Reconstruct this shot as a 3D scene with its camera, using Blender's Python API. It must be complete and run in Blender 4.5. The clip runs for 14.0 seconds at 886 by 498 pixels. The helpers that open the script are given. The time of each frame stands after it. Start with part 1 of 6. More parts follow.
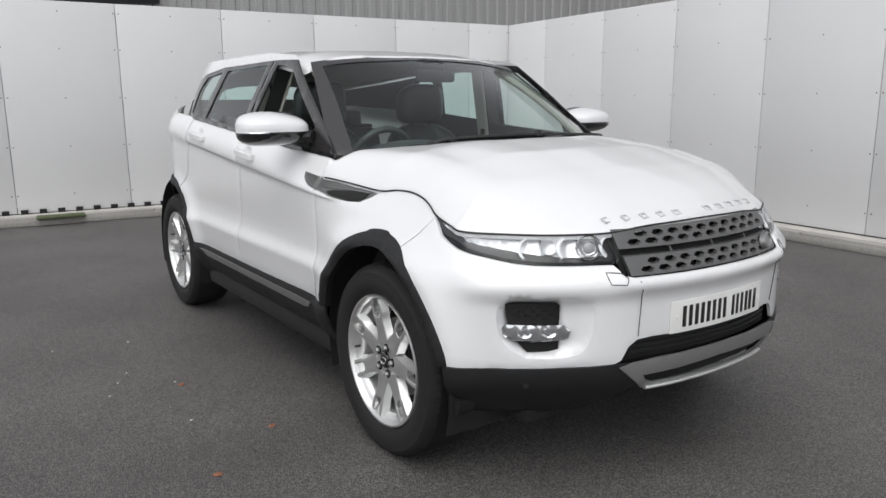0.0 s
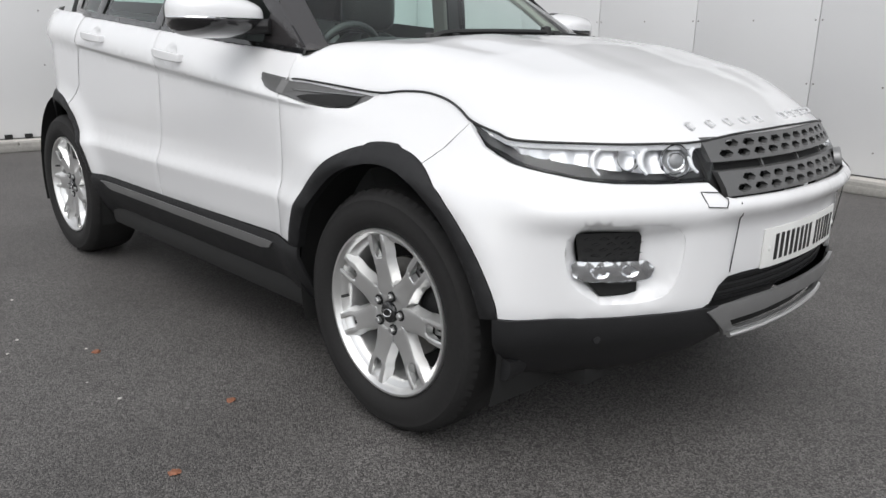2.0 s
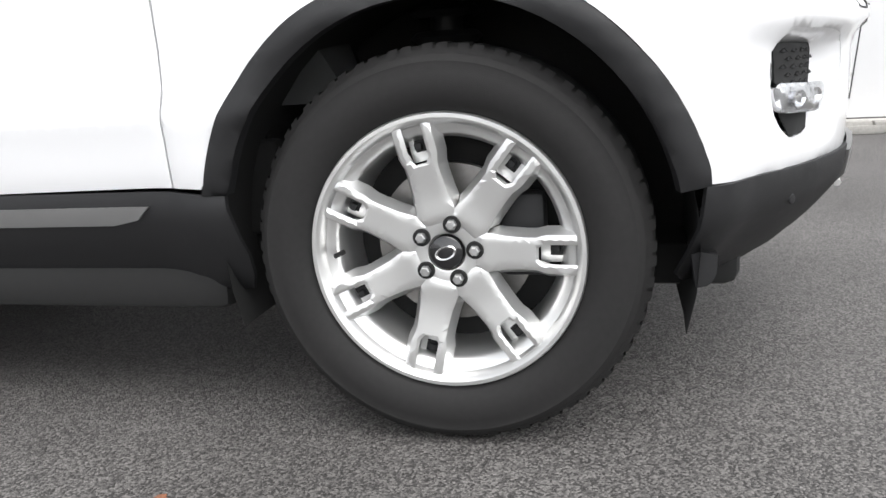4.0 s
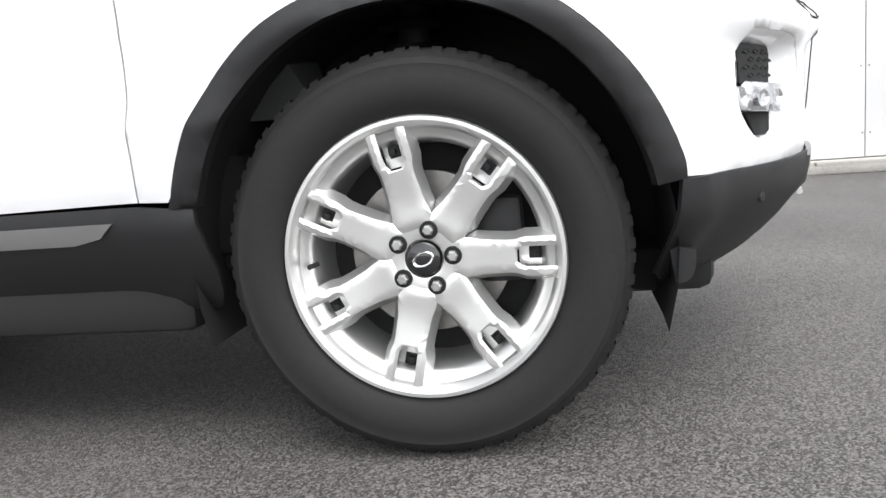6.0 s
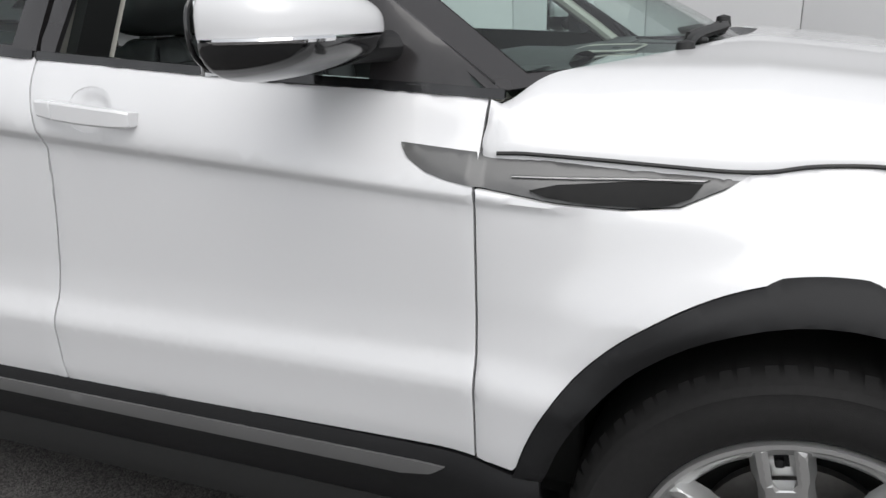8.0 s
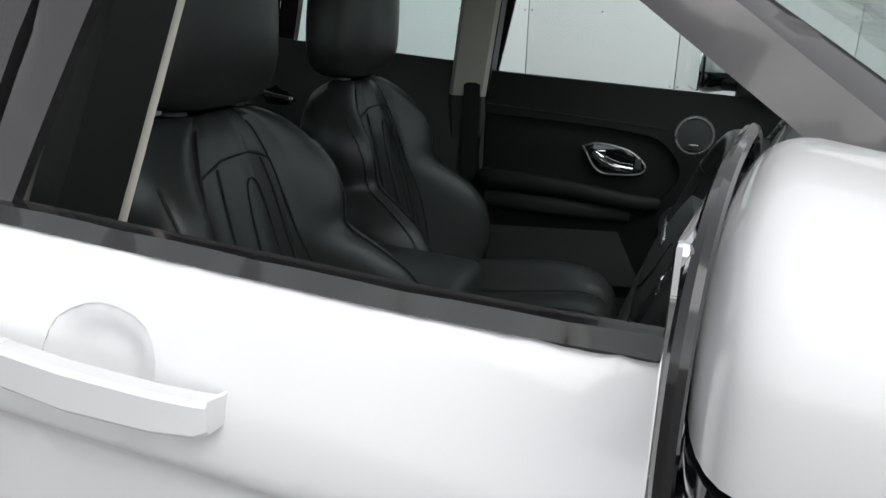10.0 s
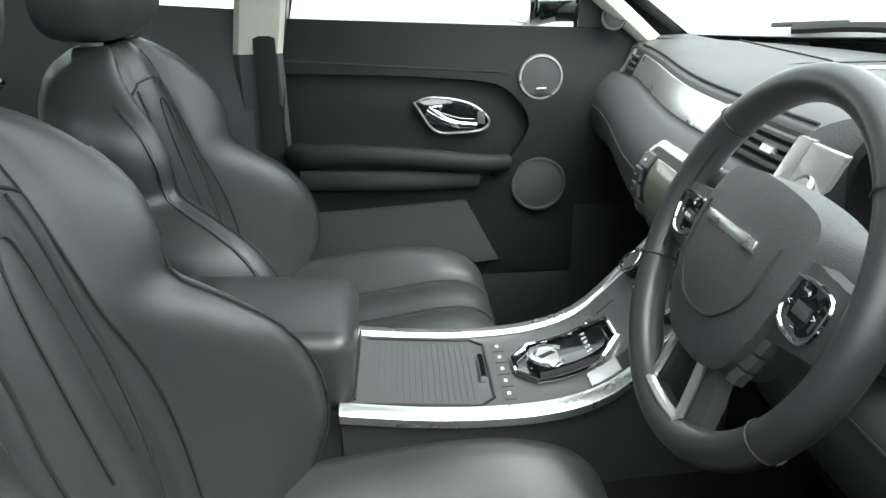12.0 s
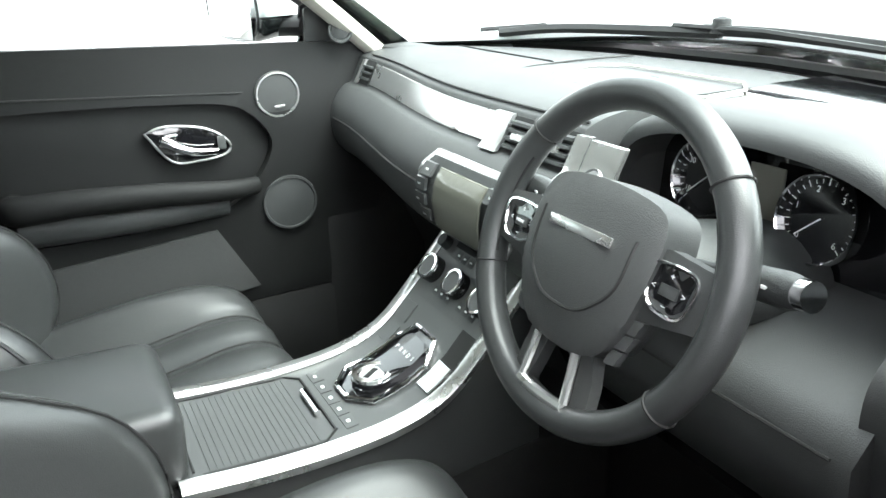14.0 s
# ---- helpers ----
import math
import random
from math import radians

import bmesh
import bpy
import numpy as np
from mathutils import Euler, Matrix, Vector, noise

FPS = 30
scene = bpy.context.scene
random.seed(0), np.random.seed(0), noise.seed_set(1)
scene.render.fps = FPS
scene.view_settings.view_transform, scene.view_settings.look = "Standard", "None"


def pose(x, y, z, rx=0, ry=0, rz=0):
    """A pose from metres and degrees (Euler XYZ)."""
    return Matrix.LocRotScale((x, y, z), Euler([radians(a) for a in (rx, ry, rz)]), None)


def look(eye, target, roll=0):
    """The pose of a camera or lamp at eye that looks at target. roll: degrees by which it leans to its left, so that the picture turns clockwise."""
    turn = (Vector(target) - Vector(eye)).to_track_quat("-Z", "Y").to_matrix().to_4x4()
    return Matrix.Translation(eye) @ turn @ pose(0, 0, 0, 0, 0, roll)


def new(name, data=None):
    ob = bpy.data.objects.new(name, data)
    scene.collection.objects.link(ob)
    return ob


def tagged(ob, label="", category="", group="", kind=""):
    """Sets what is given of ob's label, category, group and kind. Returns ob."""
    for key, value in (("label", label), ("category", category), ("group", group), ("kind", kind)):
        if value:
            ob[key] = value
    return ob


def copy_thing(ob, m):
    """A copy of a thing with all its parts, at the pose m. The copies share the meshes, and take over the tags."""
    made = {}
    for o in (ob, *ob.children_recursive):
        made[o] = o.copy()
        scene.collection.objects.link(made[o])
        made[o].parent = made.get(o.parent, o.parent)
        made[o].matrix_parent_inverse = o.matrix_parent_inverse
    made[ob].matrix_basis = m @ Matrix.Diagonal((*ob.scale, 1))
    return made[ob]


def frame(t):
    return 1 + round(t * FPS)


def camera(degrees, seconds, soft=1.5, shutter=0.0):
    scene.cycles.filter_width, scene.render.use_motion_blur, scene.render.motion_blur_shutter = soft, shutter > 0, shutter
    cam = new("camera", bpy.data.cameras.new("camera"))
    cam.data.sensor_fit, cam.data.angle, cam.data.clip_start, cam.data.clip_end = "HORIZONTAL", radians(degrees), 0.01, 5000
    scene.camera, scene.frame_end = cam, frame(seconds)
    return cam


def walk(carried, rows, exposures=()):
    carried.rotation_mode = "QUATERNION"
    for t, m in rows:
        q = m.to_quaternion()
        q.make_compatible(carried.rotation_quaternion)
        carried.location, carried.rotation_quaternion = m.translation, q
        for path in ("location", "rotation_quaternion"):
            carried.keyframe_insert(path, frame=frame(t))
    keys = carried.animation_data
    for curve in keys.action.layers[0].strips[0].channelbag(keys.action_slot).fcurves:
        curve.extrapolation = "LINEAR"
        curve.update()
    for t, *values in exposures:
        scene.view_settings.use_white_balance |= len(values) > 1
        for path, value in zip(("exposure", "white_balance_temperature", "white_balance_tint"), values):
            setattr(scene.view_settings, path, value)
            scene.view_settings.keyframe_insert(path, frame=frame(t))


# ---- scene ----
cam = camera(62.0, 14.0)
PATH = [
    (0, (2.341, -2.263, 1.355), (0.739, -1.134, 0.957), -0.3),
    (0.5, (2.323, -2.274, 1.331), (0.722, -1.141, 0.942), -0.0),
    (1, (2.182, -2.302, 1.297), (0.605, -1.144, 0.886), -0.0),
    (1.5, (1.937, -2.271, 1.227), (0.443, -1.033, 0.744), 0.5),
    (2, (1.591, -2.244, 1.158), (0.224, -0.888, 0.615), 1.0),
    (2.5, (1.212, -2.237, 1.097), (0.012, -0.755, 0.495), -0.2),
    (3, (0.81, -2.219, 0.987), (-0.151, -0.577, 0.37), -1.2),
    (3.5, (0.512, -2.178, 0.867), (-0.148, -0.386, 0.275), -2.8),
    (4, (0.315, -2.176, 0.699), (-0.156, -0.291, 0.226), -3.8),
    (6.5, (0.269, -2.183, 0.595), (-0.08, -0.239, 0.281), -4.8),
    (7, (0.237, -2.166, 0.717), (-0.18, -0.244, 0.356), -3.4),
    (7.5, (0.021, -2.087, 1.088), (-0.476, -0.268, 0.421), -0.3),
    (8, (-0.158, -1.972, 1.247), (-0.861, -0.203, 0.634), -1.8),
    (8.5, (-0.439, -1.772, 1.314), (-1.213, -0.007, 0.777), -0.1),
    (9, (-0.676, -1.598, 1.355), (-1.344, 0.213, 0.831), 1.4),
    (9.2, (-0.746, -1.52, 1.369), (-1.389, 0.292, 0.818), 2.3),
    (10.25, (-0.899, -1.272, 1.346), (-1.447, 0.544, 0.726), 1.0),
    (11.3, (-1.053, -1.025, 1.323), (-1.505, 0.797, 0.633), -0.3),
    (11.5, (-1.075, -1.004, 1.32), (-1.417, 0.838, 0.62), -0.9),
    (12, (-1.149, -0.955, 1.311), (-1.047, 0.905, 0.584), -1.3),
    (12.5, (-1.232, -0.94, 1.325), (-0.655, 0.825, 0.581), -2.6),
    (13, (-1.281, -0.917, 1.338), (-0.502, 0.77, 0.596), -3.4),
    (13.5, (-1.298, -0.9, 1.342), (-0.424, 0.734, 0.589), -2.6),
    (14, (-1.298, -0.896, 1.344), (-0.418, 0.736, 0.595), -2.2),
]
walk(cam, [(t, look(e, a, r)) for t, e, a, r in PATH],
     [(0, 0.38), (2.0, 0.50), (3.0, 0.78), (4.0, 1.36), (6.5, 1.50), (7.0, 1.33), (7.5, 1.0), (8.2, 0.1), (9.0, -0.22), (9.3, -0.15), (11.2, 2.35), (12.5, 3.3), (14.0, 3.65)])

# ---- world, overcast sky and a very soft sun ----
world = bpy.data.worlds.new("overcast_sky")
scene.world = world
world.use_nodes = True
wn, wl = world.node_tree.nodes, world.node_tree.links
sky = wn.new("ShaderNodeTexSky")
sky.sky_type, sky.sun_disc = "NISHITA", False
sky.sun_elevation, sky.sun_rotation = radians(58), radians(150)
grey = wn.new("ShaderNodeHueSaturation")
grey.inputs["Saturation"].default_value = 0.12
wl.new(sky.outputs[0], grey.inputs["Color"])
wl.new(grey.outputs[0], wn["Background"].inputs["Color"])
wn["Background"].inputs["Strength"].default_value = 0.15
sun = new("sun", bpy.data.lights.new("sun", "SUN"))
sun.data.energy, sun.data.angle, sun.data.color = 1.2, radians(60), (1.0, 0.985, 0.96)
sun.matrix_world = look((0, 0, 6), (-0.9, 0.9, 3.4))


# ---- materials ----
def material(name, base, rough=0.5, metal=0.0, vary=0.0, grain=60.0, bump=0.0, bump_scale=200.0, coat=0.0, spec=0.5, patches=0.0, patch_scale=2.0):
    """A surface with fine grain and broad patches in its colour, and relief."""
    m = bpy.data.materials.new(name)
    m.use_nodes = True
    n, l = m.node_tree.nodes, m.node_tree.links
    b = n["Principled BSDF"]
    b.inputs["Base Color"].default_value = (*base, 1)
    b.inputs["Roughness"].default_value = rough
    b.inputs["Metallic"].default_value = metal
    b.inputs["Coat Weight"].default_value = coat
    b.inputs["Coat Roughness"].default_value = 0.04
    b.inputs["Specular IOR Level"].default_value = spec
    co = n.new("ShaderNodeTexCoord")
    if vary or patches:
        fine, broad = n.new("ShaderNodeTexNoise"), n.new("ShaderNodeTexNoise")
        fine.inputs["Scale"].default_value, broad.inputs["Scale"].default_value = grain, patch_scale
        fine.inputs["Detail"].default_value = broad.inputs["Detail"].default_value = 6
        l.new(co.outputs["Object"], fine.inputs["Vector"])
        l.new(co.outputs["Object"], broad.inputs["Vector"])
        value = n.new("ShaderNodeMath")
        value.operation = "MULTIPLY_ADD"
        value.inputs[1].default_value, value.inputs[2].default_value = 2 * vary, 1 - vary
        l.new(fine.outputs["Fac"], value.inputs[0])
        second = n.new("ShaderNodeMath")
        second.operation = "MULTIPLY_ADD"
        second.inputs[1].default_value, second.inputs[2].default_value = 2 * patches, 1 - patches
        l.new(broad.outputs["Fac"], second.inputs[0])
        both = n.new("ShaderNodeMath")
        both.operation = "MULTIPLY"
        l.new(value.outputs[0], both.inputs[0])
        l.new(second.outputs[0], both.inputs[1])
        mix = n.new("ShaderNodeVectorMath")
        mix.operation = "SCALE"
        mix.inputs[0].default_value = base
        l.new(both.outputs[0], mix.inputs["Scale"])
        l.new(mix.outputs[0], b.inputs["Base Color"])
        r = n.new("ShaderNodeMapRange")
        r.inputs["To Min"].default_value, r.inputs["To Max"].default_value = rough * 0.85, min(1, rough * 1.15)
        l.new(broad.outputs["Fac"], r.inputs["Value"])
        l.new(r.outputs[0], b.inputs["Roughness"])
    if bump:
        t = n.new("ShaderNodeTexNoise")
        t.inputs["Scale"].default_value, t.inputs["Detail"].default_value = bump_scale, 4
        l.new(co.outputs["Object"], t.inputs["Vector"])
        k = n.new("ShaderNodeBump")
        k.inputs["Strength"].default_value, k.inputs["Distance"].default_value = bump, 0.004
        l.new(t.outputs["Fac"], k.inputs["Height"])
        l.new(k.outputs[0], b.inputs["Normal"])
    return m


def glass(name, tint, rough=0.0, ior=1.45):
    """A thin pane: tinted see-through with a mirror film whose strength follows Fresnel."""
    m = bpy.data.materials.new(name)
    m.use_nodes = True
    n, l = m.node_tree.nodes, m.node_tree.links
    n.remove(n["Principled BSDF"])
    t = n.new("ShaderNodeBsdfTransparent")
    g, x, lw = n.new("ShaderNodeBsdfGlossy"), n.new("ShaderNodeMixShader"), n.new("ShaderNodeLayerWeight")
    lw.inputs["Blend"].default_value = 0.5
    five, f = n.new("ShaderNodeMath"), n.new("ShaderNodeMath")
    five.operation, f.operation = "POWER", "MULTIPLY_ADD"
    five.inputs[1].default_value = 4.0
    f.inputs[1].default_value, f.inputs[2].default_value = 0.85, (ior - 1) * 0.11
    l.new(lw.outputs["Facing"], five.inputs[0])
    l.new(five.outputs[0], f.inputs[0])
    t.inputs["Color"].default_value = (*tint, 1)
    g.inputs["Roughness"].default_value = rough
    l.new(f.outputs[0], x.inputs[0])
    l.new(t.outputs[0], x.inputs[1])
    l.new(g.outputs[0], x.inputs[2])
    l.new(x.outputs[0], n["Material Output"].inputs["Surface"])
    return m


def asphalt_material():
    m = material("asphalt", (0.05, 0.05, 0.05), 0.62, vary=0.2, grain=30, patches=0.3, patch_scale=0.7)
    n, l = m.node_tree.nodes, m.node_tree.links
    b = n["Principled BSDF"]
    co = n.new("ShaderNodeTexCoord")
    v = n.new("ShaderNodeTexVoronoi")
    v.inputs["Scale"].default_value = 230
    l.new(co.outputs["Object"], v.inputs["Vector"])
    stones = n.new("ShaderNodeValToRGB")
    stones.color_ramp.elements[0].color, stones.color_ramp.elements[1].color = (0.042, 0.040, 0.039, 1), (0.245, 0.237, 0.23, 1)
    stones.color_ramp.elements[0].position, stones.color_ramp.elements[1].position = 0.3, 1.0
    l.new(v.outputs["Color"], stones.inputs["Fac"])
    broad = n.new("ShaderNodeTexNoise")
    broad.inputs["Scale"].default_value, broad.inputs["Detail"].default_value = 0.9, 8
    l.new(co.outputs["Object"], broad.inputs["Vector"])
    dirt = n.new("ShaderNodeMixRGB")
    dirt.blend_type = "MULTIPLY"
    dirt.inputs[0].default_value = 0.75
    l.new(stones.outputs[0], dirt.inputs[1])
    tone = n.new("ShaderNodeValToRGB")
    tone.color_ramp.elements[0].color, tone.color_ramp.elements[1].color = (0.55, 0.53, 0.52, 1), (1.0, 0.98, 0.97, 1)
    tone.color_ramp.elements[0].position, tone.color_ramp.elements[1].position = 0.35, 0.7
    l.new(broad.outputs["Fac"], tone.inputs["Fac"])
    l.new(tone.outputs[0], dirt.inputs[2])
    l.new(dirt.outputs[0], b.inputs["Base Color"])
    k = n.new("ShaderNodeBump")
    k.inputs["Strength"].default_value, k.inputs["Distance"].default_value = 0.7, 0.003
    l.new(v.outputs["Distance"], k.inputs["Height"])
    k.invert = True
    l.new(k.outputs[0], b.inputs["Normal"])
    return m


PAINT = material("white_car_paint", (0.74, 0.74, 0.75), 0.32, vary=0.015, grain=900, patches=0.02, patch_scale=3, coat=1.0)
TRIM = material("textured_black_plastic", (0.012, 0.012, 0.013), 0.55, spec=0.35, vary=0.2, grain=400, bump=0.25, bump_scale=900, patches=0.15, patch_scale=6)
GLOSSY = material("gloss_black", (0.012, 0.012, 0.013), 0.12, vary=0.1, patches=0.1, coat=0.6)
PILLAR = material("dark_pillar_film", (0.03, 0.028, 0.029), 0.22, vary=0.1, patches=0.15, coat=0.4)
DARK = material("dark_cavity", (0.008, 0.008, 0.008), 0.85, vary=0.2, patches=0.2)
SEAL = material("rubber_seal", (0.012, 0.012, 0.012), 0.5, vary=0.1, patches=0.2)
RUBBER = material("tyre_rubber", (0.015, 0.0145, 0.0145), 0.75, spec=0.3, vary=0.25, grain=90, bump=0.15, bump_scale=500, patches=0.25, patch_scale=7)
ALLOY = material("silver_alloy", (0.69, 0.69, 0.685), 0.32, metal=0.85, vary=0.03, grain=500, patches=0.02, patch_scale=9)
CHROME = material("chrome", (0.82, 0.82, 0.83), 0.08, metal=1.0, patches=0.05, patch_scale=20)
SATIN = material("satin_grey_metal", (0.30, 0.30, 0.30), 0.36, metal=0.6, vary=0.08, grain=400, patches=0.1, patch_scale=8)
STEEL = material("brake_steel", (0.30, 0.29, 0.28), 0.42, metal=0.9, vary=0.2, grain=80, patches=0.25, patch_scale=12)
BOLT = material("bright_bolt_steel", (0.45, 0.45, 0.45), 0.35, metal=0.8, vary=0.15, grain=90, patches=0.2, patch_scale=30)
GRILLE = material("grille_grey", (0.13, 0.13, 0.13), 0.38, metal=0.4, vary=0.1, grain=300, patches=0.1, patch_scale=10)
LAMPBLACK = material("lamp_dark_bezel", (0.02, 0.02, 0.02), 0.3, vary=0.1, patches=0.1)
BOWL = material("headlamp_bowl", (0.80, 0.80, 0.81), 0.32, metal=0.75, vary=0.05, grain=60, patches=0.12, patch_scale=30)
REFLECT = material("lamp_reflector", (0.85, 0.85, 0.86), 0.12, metal=1.0, vary=0.05, grain=60, patches=0.12, patch_scale=30)
PLATE = material("plate_white", (0.78, 0.78, 0.76), 0.35, vary=0.03, grain=300, patches=0.04, patch_scale=12)
PLATEBLACK = material("plate_black", (0.012, 0.012, 0.012), 0.4, vary=0.1)
ASPHALT = asphalt_material()
PANELS = material("hoarding_grey_white", (0.66, 0.66, 0.665), 0.42, vary=0.03, grain=120, patches=0.07, patch_scale=0.8)
CONCRETE = material("kerb_concrete", (0.30, 0.29, 0.27), 0.85, vary=0.25, grain=45, bump=0.4, bump_scale=120, patches=0.3, patch_scale=2.5)
CLADDING = material("grey_cladding", (0.33, 0.33, 0.33), 0.5, vary=0.05, grain=40, patches=0.1, patch_scale=0.5)
ROOFDARK = material("dark_verge", (0.05, 0.05, 0.055), 0.6, vary=0.2, patches=0.2)
GRAVEL = material("pale_gravel", (0.5, 0.48, 0.45), 0.9, vary=0.4, grain=70, bump=0.6, bump_scale=90, patches=0.2, patch_scale=4)
MOSS = material("moss", (0.07, 0.085, 0.04), 0.95, vary=0.4, grain=120, bump=0.6, bump_scale=200, patches=0.3, patch_scale=6)
LEAFM = material("dead_leaf", (0.22, 0.09, 0.05), 0.7, vary=0.3, grain=200, patches=0.2, patch_scale=40)
PALE = material("pale_grit", (0.55, 0.53, 0.5), 0.8, vary=0.2, patches=0.1)
GREENGLASS = glass("tinted_glass", (0.86, 0.96, 0.93))
PRIVACY = glass("privacy_glass", (0.74, 0.90, 0.86))
CLEAR = glass("clear_lens", (0.93, 0.94, 0.95), ior=1.35)
GUIDE = material("white_light_guide", (0.85, 0.85, 0.86), 0.18, patches=0.03, patch_scale=30, coat=0.5)
BADGE = material("bright_badge_metal", (0.62, 0.62, 0.63), 0.3, metal=0.3, vary=0.04, patches=0.04)
MIRROR = material("mirror_glass", (0.85, 0.86, 0.87), 0.01, metal=1.0)


# ---- building helpers ----
def sstep(a, b, v):
    v = min(1.0, max(0.0, (v - a) / (b - a)))
    return v * v * (3 - 2 * v)


def mesh_ob(name, verts, faces, mat, parent=None, label="", smooth=True, sharp=35, flip=False):
    me = bpy.data.meshes.new(name)
    me.from_pydata([tuple(v) for v in verts], [], [tuple(reversed(f)) for f in faces] if flip else [tuple(f) for f in faces])
    me.update()
    me.materials.append(mat)
    if smooth:
        me.shade_smooth()
        me.set_sharp_from_angle(angle=radians(sharp))
    ob = new(name, me)
    if parent:
        ob.parent = parent
    if label:
        ob["label"] = label
    return ob


def part(name, bm, mat, parent, label="", smooth=True, sharp=35):
    """Links a bmesh as one mesh object under a thing or a part."""
    me = bpy.data.meshes.new(name)
    bm.to_mesh(me)
    bm.free()
    me.materials.append(mat)
    if smooth:
        me.shade_smooth()
        me.set_sharp_from_angle(angle=radians(sharp))
    ob = new(name, me)
    if parent:
        ob.parent = parent
    if label:
        ob["label"] = label
    return ob


def box(size, at=(0, 0, 0), bevel=0.004, turn=(0, 0, 0), seg=2):
    """A box with rounded edges, as a bmesh."""
    bm = bmesh.new()
    bmesh.ops.create_cube(bm, size=1, matrix=Matrix.Diagonal((*size, 1)))
    if bevel:
        bmesh.ops.bevel(bm, geom=bm.edges[:], offset=bevel, segments=seg, affect="EDGES", profile=0.5)
    bm.transform(pose(*at, *turn))
    return bm


def join(*bms):
    out = bms[0]
    for b in bms[1:]:
        me = bpy.data.meshes.new("tmp")
        b.to_mesh(me)
        b.free()
        out.from_mesh(me)
        bpy.data.meshes.remove(me)
    return out


def lathe(profile, axis_pose, seg=64):
    """Turns (radius, height) pairs about the local z axis."""
    bm = bmesh.new()
    rings = []
    for r, h in profile:
        if r < 1e-6:
            rings.append([bm.verts.new((0, 0, h))] * seg)
        else:
            rings.append([bm.verts.new((r * math.cos(2 * math.pi * k / seg), r * math.sin(2 * math.pi * k / seg), h)) for k in range(seg)])
    for a, b in zip(rings, rings[1:]):
        for k in range(seg):
            q = []
            for v in (a[k], a[(k + 1) % seg], b[(k + 1) % seg], b[k]):
                if v not in q:
                    q.append(v)
            if len(q) > 2:
                bm.faces.new(q)
    bmesh.ops.recalc_face_normals(bm, faces=bm.faces[:])
    bm.transform(axis_pose)
    return bm


def spline(points, steps):
    """A smooth curve through the points, with that many steps between two."""
    p = [Vector(q) for q in points]
    p = [2 * p[0] - p[1]] + p + [2 * p[-1] - p[-2]]
    out = []
    for i in range(1, len(p) - 2):
        for k in range(steps):
            t = k / steps
            out.append(0.5 * (2 * p[i] + (p[i + 1] - p[i - 1]) * t + (2 * p[i - 1] - 5 * p[i] + 4 * p[i + 1] - p[i + 2]) * t * t
                              + (3 * p[i] - p[i - 1] - 3 * p[i + 1] + p[i + 2]) * t ** 3))
    return out + [p[-2]]


def tube(points, radius, seg=10, closed=False, flat=1.0, up=(0, 0, 1)):
    """A round bar along points; flat squeezes it along its second axis. radius may be a function of 0..1."""
    bm = bmesh.new()
    n, rings = len(points), []
    pts = [Vector(p) for p in points]
    for i, p in enumerate(pts):
        a, b = (pts[i - 1], pts[(i + 1) % n]) if closed else (pts[max(0, i - 1)], pts[min(n - 1, i + 1)])
        d = (b - a).normalized()
        side = d.cross(Vector(up))
        side = side.normalized() if side.length > 1e-4 else d.orthogonal().normalized()
        top = side.cross(d)
        r = radius(i / max(1, n - 1)) if callable(radius) else radius
        rings.append([bm.verts.new(p + r * (math.cos(2 * math.pi * k / seg) * side + flat * math.sin(2 * math.pi * k / seg) * top)) for k in range(seg)])
    for i in range(n if closed else n - 1):
        a, b = rings[i], rings[(i + 1) % n]
        for k in range(seg):
            bm.faces.new((a[k], a[(k + 1) % seg], b[(k + 1) % seg], b[k]))
    if not closed:
        bm.faces.new(rings[0])
        bm.faces.new(list(reversed(rings[-1])))
    bmesh.ops.recalc_face_normals(bm, faces=bm.faces[:])
    return bm


def inside(p, loops):
    hit = False
    for loop in loops:
        for (ax, ay), (bx, by) in zip(loop, loop[1:] + loop[:1]):
            if (ay > p[1]) != (by > p[1]) and p[0] < (bx - ax) * (p[1] - ay) / (by - ay) + ax:
                hit = not hit
    return hit


def resample(loop, step):
    out = []
    for (ax, ay), (bx, by) in zip(loop, loop[1:] + loop[:1]):
        k = max(1, math.ceil(math.hypot(bx - ax, by - ay) / step))
        out += [(ax + (bx - ax) * i / k, ay + (by - ay) * i / k) for i in range(k)]
    return out


from mathutils.geometry import delaunay_2d_cdt


